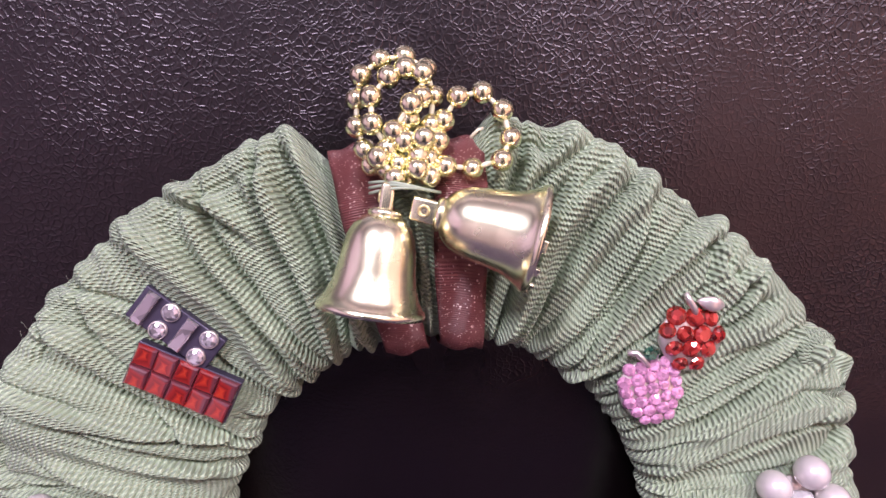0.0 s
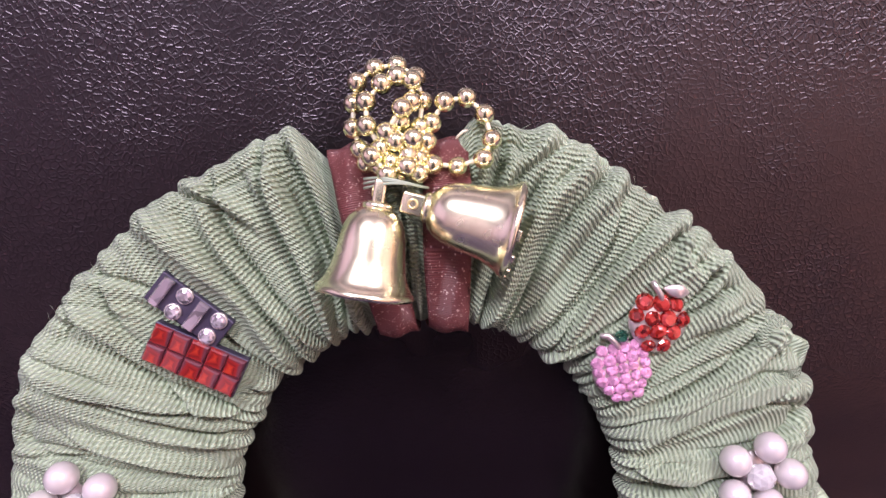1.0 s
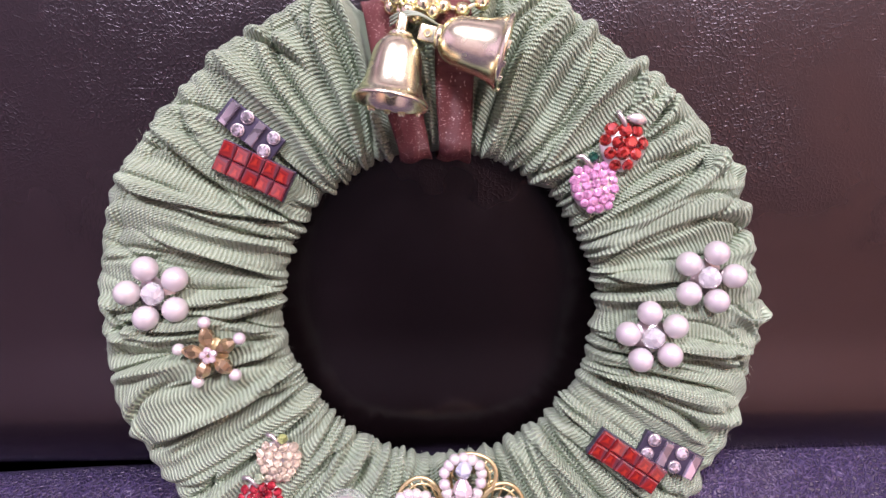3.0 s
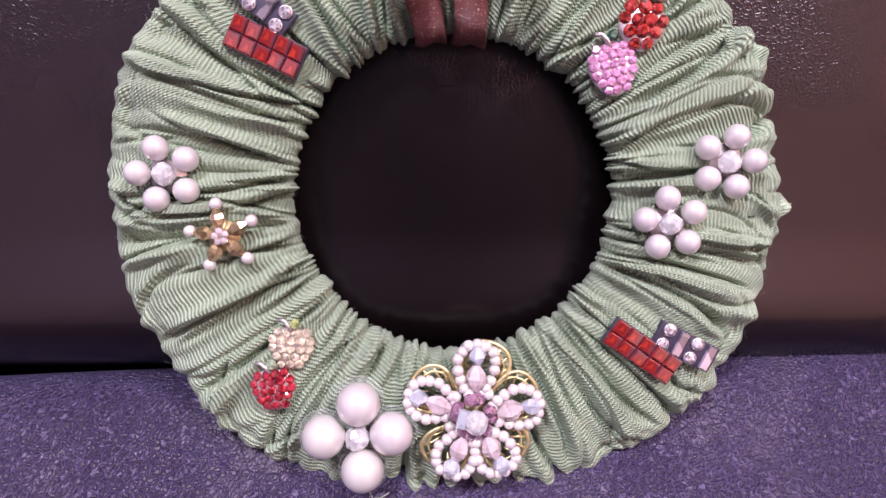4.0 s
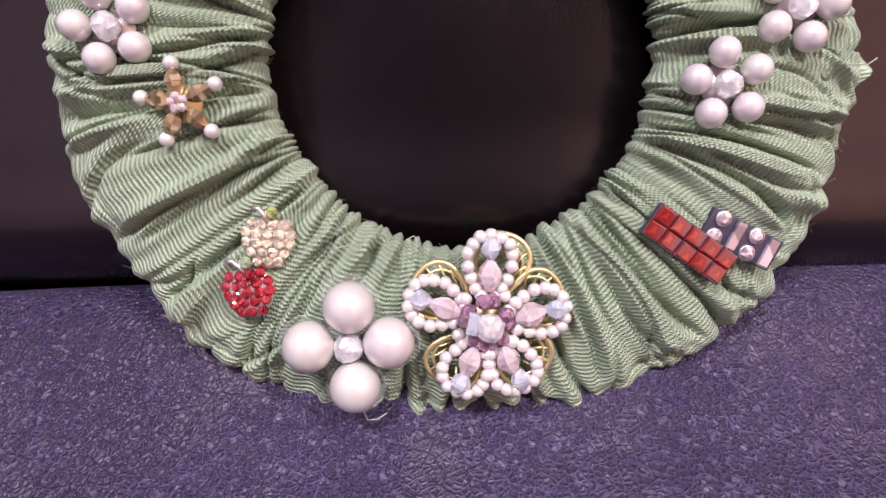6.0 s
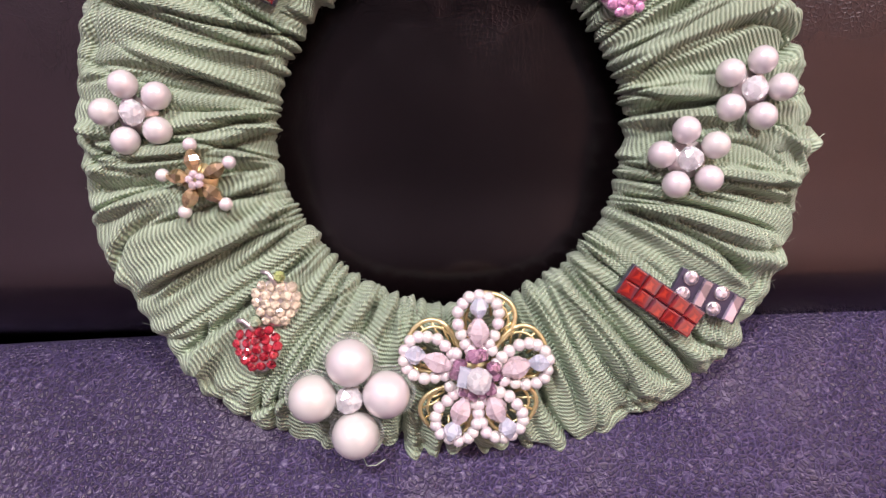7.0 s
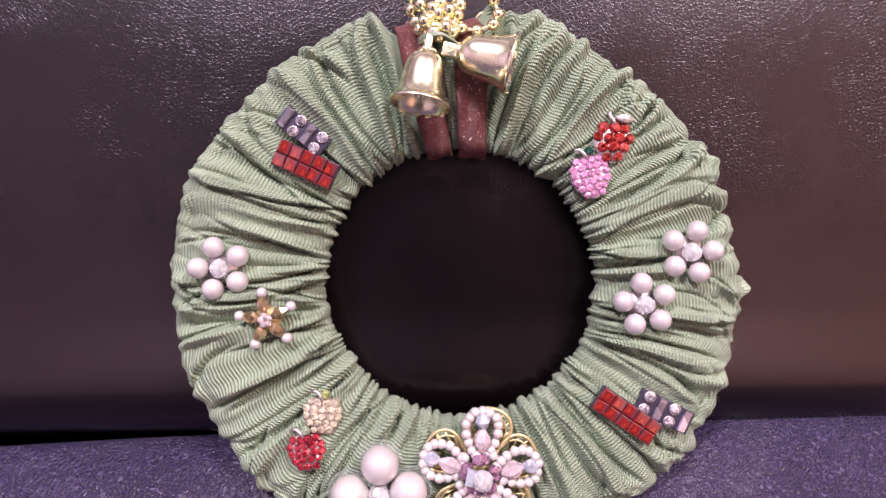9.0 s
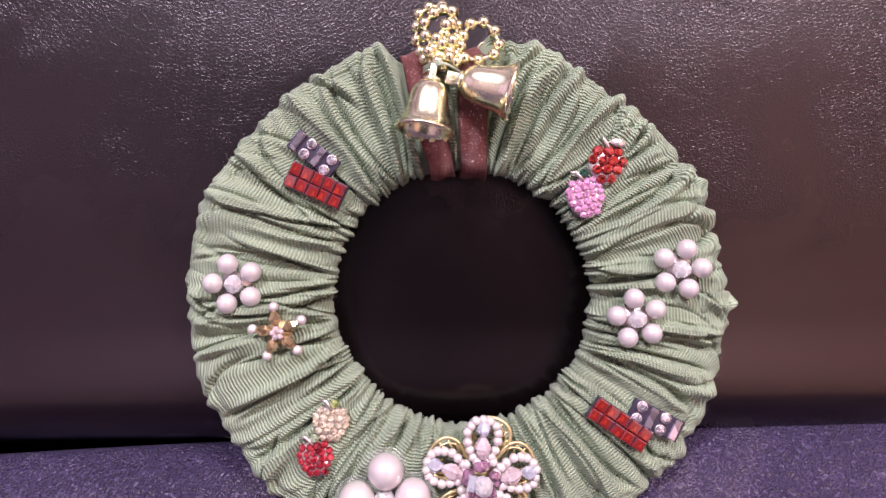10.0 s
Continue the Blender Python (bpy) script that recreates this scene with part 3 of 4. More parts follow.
def wreath_mesh():
    nu, nv = 2300, 220
    u = np.linspace(0, math.tau, nu, endpoint=False)[:, None]
    a = np.linspace(0, math.tau, nv, endpoint=False)[None]
    U, A = np.broadcast_to(u, (nu, nv)), np.broadcast_to(a, (nu, nv))
    rng = np.random.RandomState(21)
    rho = (np.cos(A) + 1) / 2
    lean = wavy(rng, U, rho, 2, 7, 5, 0.6) * 0.10 * (rho - 0.35) + wavy(rng, U, rho, 5, 14, 5, 3.0) * 0.015
    small = 84 * (U + lean) / math.tau + 1.4 * wavy(rng, U, rho, 3, 16, 6, 1.0)
    # the cloth's loose swells between the folds
    d = 0.0011 * wavy(rng, U, rho, 9, 30, 9, 3.0) + 0.0005 * wavy(rng, U, rho, 28, 60, 9, 5.0)
    # long folds from the hole outwards, shorter ones at the hole and at the rim
    d = d + folds(rng, U, rho, 50, (-0.25, 0.02), (0.72, 1.02), (0.0010, 0.0027), (0.0011, 0.0021), 0.07)
    d = d + folds(rng, U, rho, 58, (-0.25, 0.02), (0.25, 0.62), (0.0008, 0.0021), (0.0009, 0.0014), 0.06)
    d = d + folds(rng, U, rho, 52, (0.30, 0.62), (0.90, 1.25), (0.0007, 0.0019), (0.0010, 0.0020), 0.09)
    d = d + folds(rng, U, rho, 50, (0.05, 0.75), (0.45, 1.1), (0.0002, 0.0006), (0.0007, 0.0011), 0.10)
    # folds flatten where the cloth turns under at the hole and the rim
    d = d * (0.22 + 0.78 * np.clip(rho / 0.16, 0, 1)) * (1 - 0.55 * np.clip((rho - 0.86) / 0.12, 0, 1))
    # tight gathers round the hole
    d = d + 0.0019 * np.exp(-(rho / 0.15) ** 2) * (puff(rng, small, 84, 0.6) - 0.5)
    # the rim stands in uneven ruffles behind a shallow hem line
    edge = np.clip((rho - 0.80) / 0.20, 0, 1)
    rim = 37 * U / math.tau + 0.8 * wavy(rng, U, A, 3, 13, 6, 1.0)
    d = d + 0.0022 * edge * (puff(rng, rim, 37, 0.5) - 0.42)
    hem = 0.86 + 0.03 * wavy(rng, U, rho * 0, 5, 20, 6)
    d = d - 0.0011 * np.exp(-((rho - hem) / 0.035) ** 2) * np.clip(0.5 + 0.7 * wavy(rng, U, rho * 0, 6, 24, 6), 0, 1.3)
    d = d + 0.0004 * edge * wavy(rng, U, A, 40, 90, 8, 4.0) + 0.00016 * wavy(rng, U, rho, 60, 120, 8, 12.0)
    # gathered knots at the rim
    for ku, ka, size, high in ((0.49, 0.7, 0.05, 0.0030), (0.43, 0.35, 0.04, 0.0025), (-0.05, 0.15, 0.03, 0.003), (3.55, 2.35, 0.05, 0.0025), (-1.45, 0.8, 0.05, 0.002)):
        g = np.exp(-((U - ku % math.tau) ** 2 + (0.35 * (A - ka)) ** 2) / size ** 2)
        d = d + high * g * (0.6 + 0.6 * np.sin(60 * U + 20 * A))
    d = np.clip(d, -0.0040, 0.0036)
    # the ribbon and the brooches press the cloth flat
    r_mid = r_in(U) + (r_out(U) - r_in(U)) * rho
    X, Z = r_mid * np.cos(U), r_mid * np.sin(U)
    for x_out, x_in in RIBBON_BANDS:
        m = np.exp(-((X - (x_in + (x_out - x_in) * rho)) / 0.0050) ** 6) * (Z > 0)
        d = d * (1 - 0.85 * m) - 0.0004 * m
    for x, z, size in PRESSED:
        m = np.exp(-(((X - x) ** 2 + (Z - z) ** 2) / size ** 2) ** 2) * (np.sin(A) > 0)
        d = d * (1 - m) + np.minimum(d, 0.0002) * m
    back = np.clip(-np.sin(A), 0, 1)
    d = np.where(back > 0, d * (1 - 0.8 * back), d)
    pts = ring(U, A, d)
    s = np.cumsum(np.linalg.norm(np.diff(ring(np.zeros(nv + 1) + 0.8, np.linspace(0, math.tau, nv + 1)), axis=0), axis=1))
    s = np.r_[0, s]
    shift = 0.0009 * wavy(rng, u, 0, 8, 30, 6)

    def uvs(i0, j0, i1, j1):
        def uv(i, j):
            return np.stack([i / nu * math.tau * 0.075, s[j] + shift[i % nu, 0]], -1)
        return np.stack([uv(i0, j0), uv(i1, j0), uv(i1, j1), uv(i0, j1)], 1)

    return grid_mesh("cloth_cover", pts, CLOTH, True, True, uvs)


wreath = thing("wreath", "ring wreath in gathered sage green ribbed cloth leaning on leather", "wreath", BASE)
link_mesh("cloth_cover", wreath_mesh(), wreath)


def ribbon_mesh(x_out, x_in, width, seed):
    """A flat band laid over the ring from outside to inside."""
    na, nw = 90, 12
    a = np.linspace(-0.9, math.pi + 0.9, na)[:, None]
    w = np.linspace(-1, 1, nw)[None]
    rho = (np.cos(a) + 1) / 2
    rng = np.random.RandomState(seed)
    xc = x_in + (x_out - x_in) * rho + width / 2 * w * (1 - 0.06 * np.sin(3 * a))
    r = R_IN + 0.035 * rho
    u = math.pi / 2 - np.arcsin(np.clip(xc / r, -0.9, 0.9))
    lift = 0.0017 + 0.0005 * np.sin(5 * a + seed) + 0.0004 * np.sin(4 * w + 3 * a) - 0.0004 * w ** 4
    # the band keeps one height across its width
    pts = ring(np.full(u.shape, math.pi / 2 + 0.1), np.broadcast_to(a, u.shape), np.broadcast_to(lift + 0.0004, u.shape))
    r = np.hypot(pts[..., 0], pts[..., 2])
    pts[..., 0], pts[..., 2] = r * np.cos(u), r * np.sin(u)

    def uvs(i0, j0, i1, j1):
        def uv(i, j):
            return np.stack([j / nw * width, i / na * 0.085], -1)
        return np.stack([uv(i0, j0), uv(i1, j0), uv(i1, j1), uv(i0, j1)], 1)

    return grid_mesh("ribbon_band", pts, RIBBON, False, False, uvs)


ribbon = thing("ribbon", "maroon glitter ribbon looped over the top of the wreath", "ribbon", BASE)
for (x_out, x_in), width, seed in zip(RIBBON_BANDS, (0.0080, 0.0084), (1, 2)):
    ob = link_mesh("ribbon_band", ribbon_mesh(x_out, x_in, width, seed), ribbon)
    mod = ob.modifiers.new("thickness", "SOLIDIFY")
    mod.thickness, mod.offset = 0.0005, 0


def on_ring(x, z, turn=0, lift=0.0, up=None):
    """A pose on the ring's front at (x, z): local z points out of the cloth."""
    u, r = math.atan2(z, x), math.hypot(x, z)
    ro = float(r_out(np.array(u)))
    q = max(-0.97, min(0.97, (r - (ro + R_IN) / 2) / ((ro - R_IN) / 2)))
    y = Y_MID - Y_HALF * (1 - abs(q) ** 2.7) ** (1 / 2.7) + 0.003 * max(0.0, q) * (1 - 3.2 * max(0.0, math.sin(u)))
    tip = (q ** 3) * 12 if up is None else up
    return BASE @ Matrix.Translation((x, y - 0.0009 - lift, z)) @ pose(0, 0, 0, 90, 0, 0) @ Matrix.Rotation(radians(tip), 4, (-math.sin(u), math.cos(u), 0)) @ pose(0, 0, 0, 0, 0, turn)


# ---- bells and bead garland ----
BELL = [(0.0004, 0.0), (0.0018, -0.0002), (0.0032, -0.0009), (0.0043, -0.0021), (0.0050, -0.0037), (0.0054, -0.0058), (0.0057, -0.0082), (0.0061, -0.0104), (0.0068, -0.0122), (0.0075, -0.0134), (0.0077, -0.0135), (0.0080, -0.0140),
        (0.0080, -0.0146), (0.0075, -0.0144), (0.0066, -0.0128), (0.0058, -0.0106), (0.0053, -0.0082), (0.0050, -0.0058), (0.0045, -0.0038), (0.0036, -0.0022), (0.0024, -0.0012), (0.0004, -0.0008)]


def bell(m, label, spin):
    ob = thing("bell", label, "bell", m, "bells on the wreath")
    part("body", lathe_bm(BELL, 64), GOLD_BELL, ob)
    tab = box_bm(0.0036, 0.0020, 0.0046, (0, 0, 0.0019), 0.0005)
    part("hanging_tab", tab, GOLD_BELL, ob, m=pose(0, 0, 0, 0, 0, spin))
    part("tab_ring", mesh_ring(0.0007, 0.00022), GOLD_WIRE, ob, m=pose(0, 0, 0, 0, 0, spin) @ pose(0, -0.0011, 0.0022, 90, 0, 0))
    part("collar", lathe_bm([(0.0001, 0.0006), (0.0022, 0.0005), (0.0026, 0.0), (0.0024, -0.0008), (0.0001, -0.0008)], 28), GOLD_BELL, ob)
    part("clapper", lathe_bm([(0.0001, -0.002), (0.0006, -0.002), (0.0006, -0.010), (0.0014, -0.0112), (0.0014, -0.0128), (0.0001, -0.0135)], 16), GOLD_BELL, ob)
    rng = random.Random(len(label))
    for k in range(4):
        a = -1.5 + k * 0.5 + rng.uniform(-0.1, 0.1)
        part("moulding_burr", box_bm(rng.uniform(0.0009, 0.0020), 0.0006, 0.0010, (0, 0, 0), 0.00018), GOLD_BELL, ob, m=pose(0.0076 * math.cos(a), 0.0076 * math.sin(a), -0.0147, 0, rng.uniform(-12, 12), math.degrees(a) + 90))
    return ob


def mesh_ring(radius, wire, n=24, sides=8):
    bm = bmesh.new()
    rows = [[bm.verts.new(((radius + wire * math.cos(j * math.tau / sides)) * math.cos(i * math.tau / n), (radius + wire * math.cos(j * math.tau / sides)) * math.sin(i * math.tau / n), wire * math.sin(j * math.tau / sides))) for j in range(sides)] for i in range(n)]
    for i in range(n):
        for j in range(sides):
            bm.faces.new((rows[i][j], rows[(i + 1) % n][j], rows[(i + 1) % n][(j + 1) % sides], rows[i][(j + 1) % sides]))
    return bm


def hang(top, rim):
    """The pose of a bell whose top and rim centre are given."""
    top, rim = Vector(top), Vector(rim)
    turn = (top - rim).to_track_quat("Z", "Y").to_matrix().to_4x4()
    return BASE @ Matrix.Translation(top) @ turn


bell(hang((-0.0081, -0.0068, 0.0600), (-0.0104, -0.0084, 0.0459)), "pale gold plastic bell hanging mouth down", 145)
bell(hang((-0.0003, -0.0070, 0.0597), (0.0136, -0.0086, 0.0561)), "pale gold plastic bell tipped on its side", 90)

garland = thing("bead_garland", "gold bead garland in loops above two bells", "bead garland", BASE)
BEAD = ball_mesh("bead", 0.00172, GOLD_BEAD, 24)
LOOPS = [
    (-0.0030, [(-5.1, 64.7), (-7.9, 66.0), (-10.2, 66.7), (-11.2, 69.0), (-12.4, 72.4), (-12.4, 76.5), (-11.7, 80.0), (-8.8, 82.4), (-5.1, 83.0), (-1.9, 81.1), (-0.8, 77.0), (-1.4, 72.6), (-1.0, 68.9)]),
    (-0.0052, [(-6.1, 66.9), (-7.7, 69.1), (-9.9, 72.7), (-10.1, 76.6), (-7.5, 79.5), (-5.0, 80.8), (-2.5, 80.1), (-2.7, 76.6), (-4.6, 73.3), (-5.2, 70.2), (-3.2, 68.0), (-1.6, 65.1)]),
    (-0.0040, [(-1.8, 67.6), (-0.2, 70.2), (0.6, 73.3), (2.8, 76.7), (6.5, 77.5), (9.5, 74.8), (10.6, 70.6), (9.1, 67.4), (4.8, 66.1), (0.8, 66.5)]),
    (-0.0066, [(-9.0, 67.8), (-6.6, 64.9), (-3.4, 66.2), (-2.4, 70.6), (-6.7, 71.6), (-4.2, 75.4)]),
]
rng = random.Random(5)
for depth, loop in LOOPS:
    at = [Vector((x / 1000, depth + (0.004 * max(0.0, min(1.0, (z - 68) / 14))) + rng.uniform(-0.0006, 0.0006), z / 1000)) for x, z in loop]
    for p in at:
        link_mesh("bead", BEAD, garland, Matrix.Translation(p) @ pose(0, 0, 0, rng.uniform(0, 180), rng.uniform(0, 180), 0))
    for p, q in zip(at, at[1:]):
        link_mesh("string_link", tube_mesh("string_link", [p, (p + q) / 2 + Vector((0, 0, 0.0001)), q], 0.00042, STRING), garland)

# the thread that ties bells and beads to the ring
tie = thing("tie_thread", "pale green thread tying the bells and beads", "thread", BASE)
for k in range(3):
    pts = [(-0.0105 + 0.0105 * s, -0.0040 - 0.0048 * math.sin(math.pi * s), 0.0626 + 0.0004 * k + 0.0010 * math.sin(math.pi * s + 0.4 * k)) for s in np.linspace(0, 1, 14)]
    link_mesh("strand", tube_mesh("strand", pts, 0.00024, THREAD), tie)
link_mesh("loose_end", tube_mesh("loose_end", [(0.0046, 0.001, 0.0700), (0.0052, 0.0, 0.0712), (0.0060, -0.0004, 0.0720), (0.0068, 0.0, 0.0722)], 0.00028, STRING), tie)

# ---- small pearl flowers ----
SMALL_PEARL = ball_mesh("pearl", 0.00292, PEARL, 32)


def crystal_bm(r, squash=0.8, seed=0):
    bm = bmesh.new()
    bmesh.ops.create_icosphere(bm, subdivisions=2, radius=r)
    rng = random.Random(seed)
    for v in bm.verts:
        v.co *= rng.uniform(0.93, 1.05)
        v.co.z *= squash
    return bm


SMALL_CRYSTAL = mesh_of("crystal", crystal_bm(0.0027), CRYSTAL, False)


def pearl_flower(x, z, start, lift, group="small pearl flowers"):
    ob = thing("pearl_flower", "five-petal flower of white pearls round a clear crystal", "brooch", on_ring(x, z, 0, lift), group)
    for k in range(5):
        a = radians(start + 72 * k)
        link_mesh("pearl", SMALL_PEARL, ob, pose(0.0060 * math.cos(a), 0.0060 * math.sin(a), 0.0026, 0, 40, start + 72 * k))
    link_mesh("crystal", SMALL_CRYSTAL, ob, pose(0, 0, 0.0030, 0, 0, start))
    part("backing", lathe_bm([(0.0001, 0.0), (0.0042, 0.0), (0.0042, 0.0006), (0.0001, 0.0006)], 20), SILVER, ob)
    return ob


pearl_flower(-0.0652, 0.0042, 106, -0.0012)
pearl_flower(0.0634, 0.0074, 75, -0.0008)
pearl_flower(0.0505, -0.0068, 99, -0.0006)

# ---- bronze star ----
star = thing("star_brooch", "star of bronze faceted beads tipped with small pearls", "brooch", on_ring(-0.0525, -0.0097))
ARM = mesh_of("bronze_bead", bicone_bm(0.00185, 0.0050, 6), BRONZE, False)
TIP = ball_mesh("tip_pearl", 0.00145, SEED, 20)
for k in range(5):
    a = 100 + 72 * k
    c, s = math.cos(radians(a)), math.sin(radians(a))
    link_mesh("bronze_bead", ARM, star, pose(0.0040 * c, 0.0040 * s, 0.0021, 20 * k, 0, a))
    link_mesh("tip_pearl", TIP, star, pose(0.0074 * c, 0.0074 * s, 0.0017))
    link_mesh("crystal_bead", mesh_of("crystal_bead", crystal_bm(0.0009, 1, k), PINK_CRYSTAL, False), star, pose(0.0012 * c, 0.0012 * s, 0.0036))
part("backing", lathe_bm([(0.0001, 0.0), (0.0036, 0.0), (0.0036, 0.0008), (0.0001, 0.0008)], 20), GOLD_WIRE, star)

# ---- large pearl flower ----
big = thing("large_pearl_flower", "four large white pearls in clear cups round a crystal", "brooch", on_ring(-0.0224, -0.0573, lift=0.0004, up=-2))
BIG_PEARL = ball_mesh("pearl", 0.0051, PEARL, 44)
CUP_MESH = mesh_of("clear_cup", lathe_bm([(0.0001, 0.0), (0.0040, 0.0002), (0.0056, 0.0016), (0.0060, 0.0032), (0.0057, 0.0032), (0.0052, 0.0018), (0.0036, 0.0006), (0.0001, 0.0004)], 36), CUP)
for a, d in ((88, 0.0083), (8, 0.0080), (-82, 0.0079), (176, 0.0079)):
    c, s = math.cos(radians(a)) * d, math.sin(radians(a)) * d
    link_mesh("pearl", BIG_PEARL, big, pose(c, s, 0.0049, 0, 30, a))
    cup = link_mesh("clear_cup", CUP_MESH, big, pose(c * 1.04, s * 1.04, 0.0))
    cup.visible_shadow = False
part("crystal", crystal_bm(0.0031, 0.9, 3), CRYSTAL, big, "clear faceted crystal", False, pose(0, 0, 0.0048))
part("crystal_base", gem_bm(0.0024, 0.002, 10), SILVER, big, "", False)

# ---- beaded filigree flower ----
flower = thing("beaded_flower", "five-petal flower of seed pearls and pink crystals on gold filigree", "brooch", on_ring(0.0050, -0.0524, lift=0.0006, up=-2))
SEED_MESH = ball_mesh("seed_pearl", 0.00136, SEED, 20)
PINK_LONG = mesh_of("pink_crystal", bicone_bm(0.0025, 0.0062, 6), PINK_CRYSTAL, False)
BLUE_DROP = mesh_of("blue_crystal", bicone_bm(0.0021, 0.0044, 6), BLUE_CRYSTAL, False)
MAUVE = mesh_of("mauve_bead", bicone_bm(0.0018, 0.0034, 6), PURPLE_CRYSTAL, False)


def petal_outline(s, length, wide):
    """The teardrop line of a petal, s from 0 to 1 round it."""
    a = math.tau * s
    return length * (0.27 + 0.73 * (1 - math.cos(a)) / 2), wide * math.sin(a) * (0.55 + 0.45 * (1 - math.cos(a)) / 2)


for a, length, fan in ((87, 0.0172, -10), (11, 0.0159, 11), (160, 0.0161, -11), (-113, 0.0155, -13), (-60, 0.0156, 14)):
    turn = pose(0, 0, 0, 0, 0, a)
    dip = rng.uniform(-0.0004, 0.0004)
    for k in range(15):
        s = 0.07 + 0.86 * k / 14
        px, py = petal_outline(s, length, 0.0056)
        link_mesh("seed_pearl", SEED_MESH, flower, turn @ pose(px + rng.uniform(-1, 1) * 0.0002, py + rng.uniform(-1, 1) * 0.0002, 0.0031 + dip + 0.0004 * math.sin(5 * s) + rng.uniform(-1, 1) * 0.0003))
    link_mesh("seed_pearl", SEED_MESH, flower, turn @ pose(0.0044, 0.0044, 0.0030))
    link_mesh("pink_crystal", PINK_LONG, flower, turn @ pose(length * 0.55, 0, 0.0040 + dip, 15, 0, rng.uniform(-6, 6)))
    link_mesh("blue_crystal", BLUE_DROP, flower, turn @ pose(length * 0.86, 0, 0.0042 + dip, 40, -6, rng.uniform(-14, 14)))
    for y in (-0.0008, 0.0009):
        link_mesh("mauve_bead", MAUVE, flower, turn @ pose(length * 0.25, y, 0.0042 + 0.4 * y, 30, 0, 400 * y * 100))
    # the pierced gold leaf under each petal is turned a little to one side
    leaf_turn = pose(0, 0, 0, 0, 0, a + fan)
    rim = [leaf_turn @ Vector((*petal_outline(s, length * 1.03, 0.0073), 0.0012 + 0.0005 * math.sin(math.tau * s) ** 2)) for s in np.linspace(0, 1, 32, endpoint=False)]
    petal = link_mesh("filigree_petal", tube_mesh("filigree_petal", rim, 0.00052, GOLD_WIRE, 8, True), flower)
    inner = [leaf_turn @ Vector((*petal_outline(s, length * 0.93, 0.0058), 0.0011)) for s in np.linspace(0, 1, 28, endpoint=False)]
    link_mesh("filigree_wire", tube_mesh("filigree_wire", inner, 0.00035, GOLD_WIRE, 6, True), petal)
    for k in range(9):
        s = 0.22 + 0.07 * k
        p = leaf_turn @ Vector((*petal_outline(s, length * 1.03, 0.0073), 0.0012))
        q = leaf_turn @ Vector((*petal_outline(s + 0.03, length * 0.75, 0.0036), 0.0010))
        link_mesh("filigree_wire", tube_mesh("filigree_wire", [q, (p + q) / 2 + leaf_turn.to_3x3() @ Vector((0, 0.0004, 0)), p], 0.0003, GOLD_WIRE, 5), petal)
part("centre_crystal", crystal_bm(0.0030, 0.9, 8), CRYSTAL, flower, "clear cut crystal", False, pose(0.0003, -0.0004, 0.0064))
part("side_crystal", step_gem_bm(0.0026, 0.0044, 0.002), BLUE_CRYSTAL, flower, "", False, pose(-0.0026, 0.0002, 0.0052, 0, -12, -12))
part("centre_plate", lathe_bm([(0.0001, 0.0), (0.0036, 0.0), (0.0032, 0.0006), (0.0001, 0.0008)], 24), GOLD_WIRE, flower)

# ---- red and clear stone bars ----
STEP = 0.0033
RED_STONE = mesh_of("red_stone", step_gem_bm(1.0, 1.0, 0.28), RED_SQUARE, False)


def red_bar(x, z, turn, step, row, label):
    ob = thing("red_stone_bar", label, "rhinestone bar", on_ring(x, z, turn), "red stone bars")
    part("setting", box_bm(step * 5 + 0.0003, row * 2 + 0.0003, 0.0018, (0, 0, 0.0005), 0.0002), SETTING_DARK, ob)
    rng = random.Random(label)
    for i in range(5):
        for j in range(2):
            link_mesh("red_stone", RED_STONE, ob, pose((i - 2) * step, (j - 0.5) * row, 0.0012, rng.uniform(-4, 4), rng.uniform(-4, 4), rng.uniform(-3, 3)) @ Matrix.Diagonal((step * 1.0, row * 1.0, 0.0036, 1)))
    return ob


BAGUETTE = mesh_of("baguette_stone", step_gem_bm(0.0021, 0.0058, 0.0010), BAGUETTE_GEM, False)
ROUND = mesh_of("round_stone", gem_bm(0.00138, 0.0006, 12), CLEAR_GEM, False)
ROUND_CUP = mesh_of("stone_cup", lathe_bm([(0.0001, 0), (0.00150, 0), (0.00152, 0.0006), (0.00135, 0.0007), (0.0001, 0.0006)], 16), SILVER)


def clear_bar(x, z, turn, size, label):
    ob = thing("clear_stone_bar", label, "rhinestone bar", on_ring(x, z, turn) @ Matrix.Scale(size, 4), "clear stone bars")
    part("setting", box_bm(0.0150, 0.0061, 0.0016, (0.0001, 0, 0.0003), 0.0003), SETTING_DARK, ob)
    for s in (-0.0055, 0.0017):
        link_mesh("baguette_stone", BAGUETTE, ob, pose(s, 0, 0.0011, 3, 2, 0))
        for y in (-0.0018, 0.0018):
            cup = link_mesh("stone_cup", ROUND_CUP, ob, pose(s + 0.0036, y, 0.0009))
            link_mesh("round_stone", ROUND, cup, pose(0, 0, 0.0005, 0, 0, 15))
    return ob


red_bar(-0.0415, 0.0321, -25.6, 0.00342, 0.00365, "bar of ten red square stones beside the pale flower")
clear_bar(-0.0420, 0.0412, -39, 1.0, "bar of clear baguette and round stones on a dark setting")
red_bar(0.0456, -0.0376, -34.2, 0.0038, 0.0035, "bar of ten deep red square stones near the wreath's foot")
clear_bar(0.0566, -0.0369, 153, 1.08, "bar of clear baguette and round stones on a dark setting")


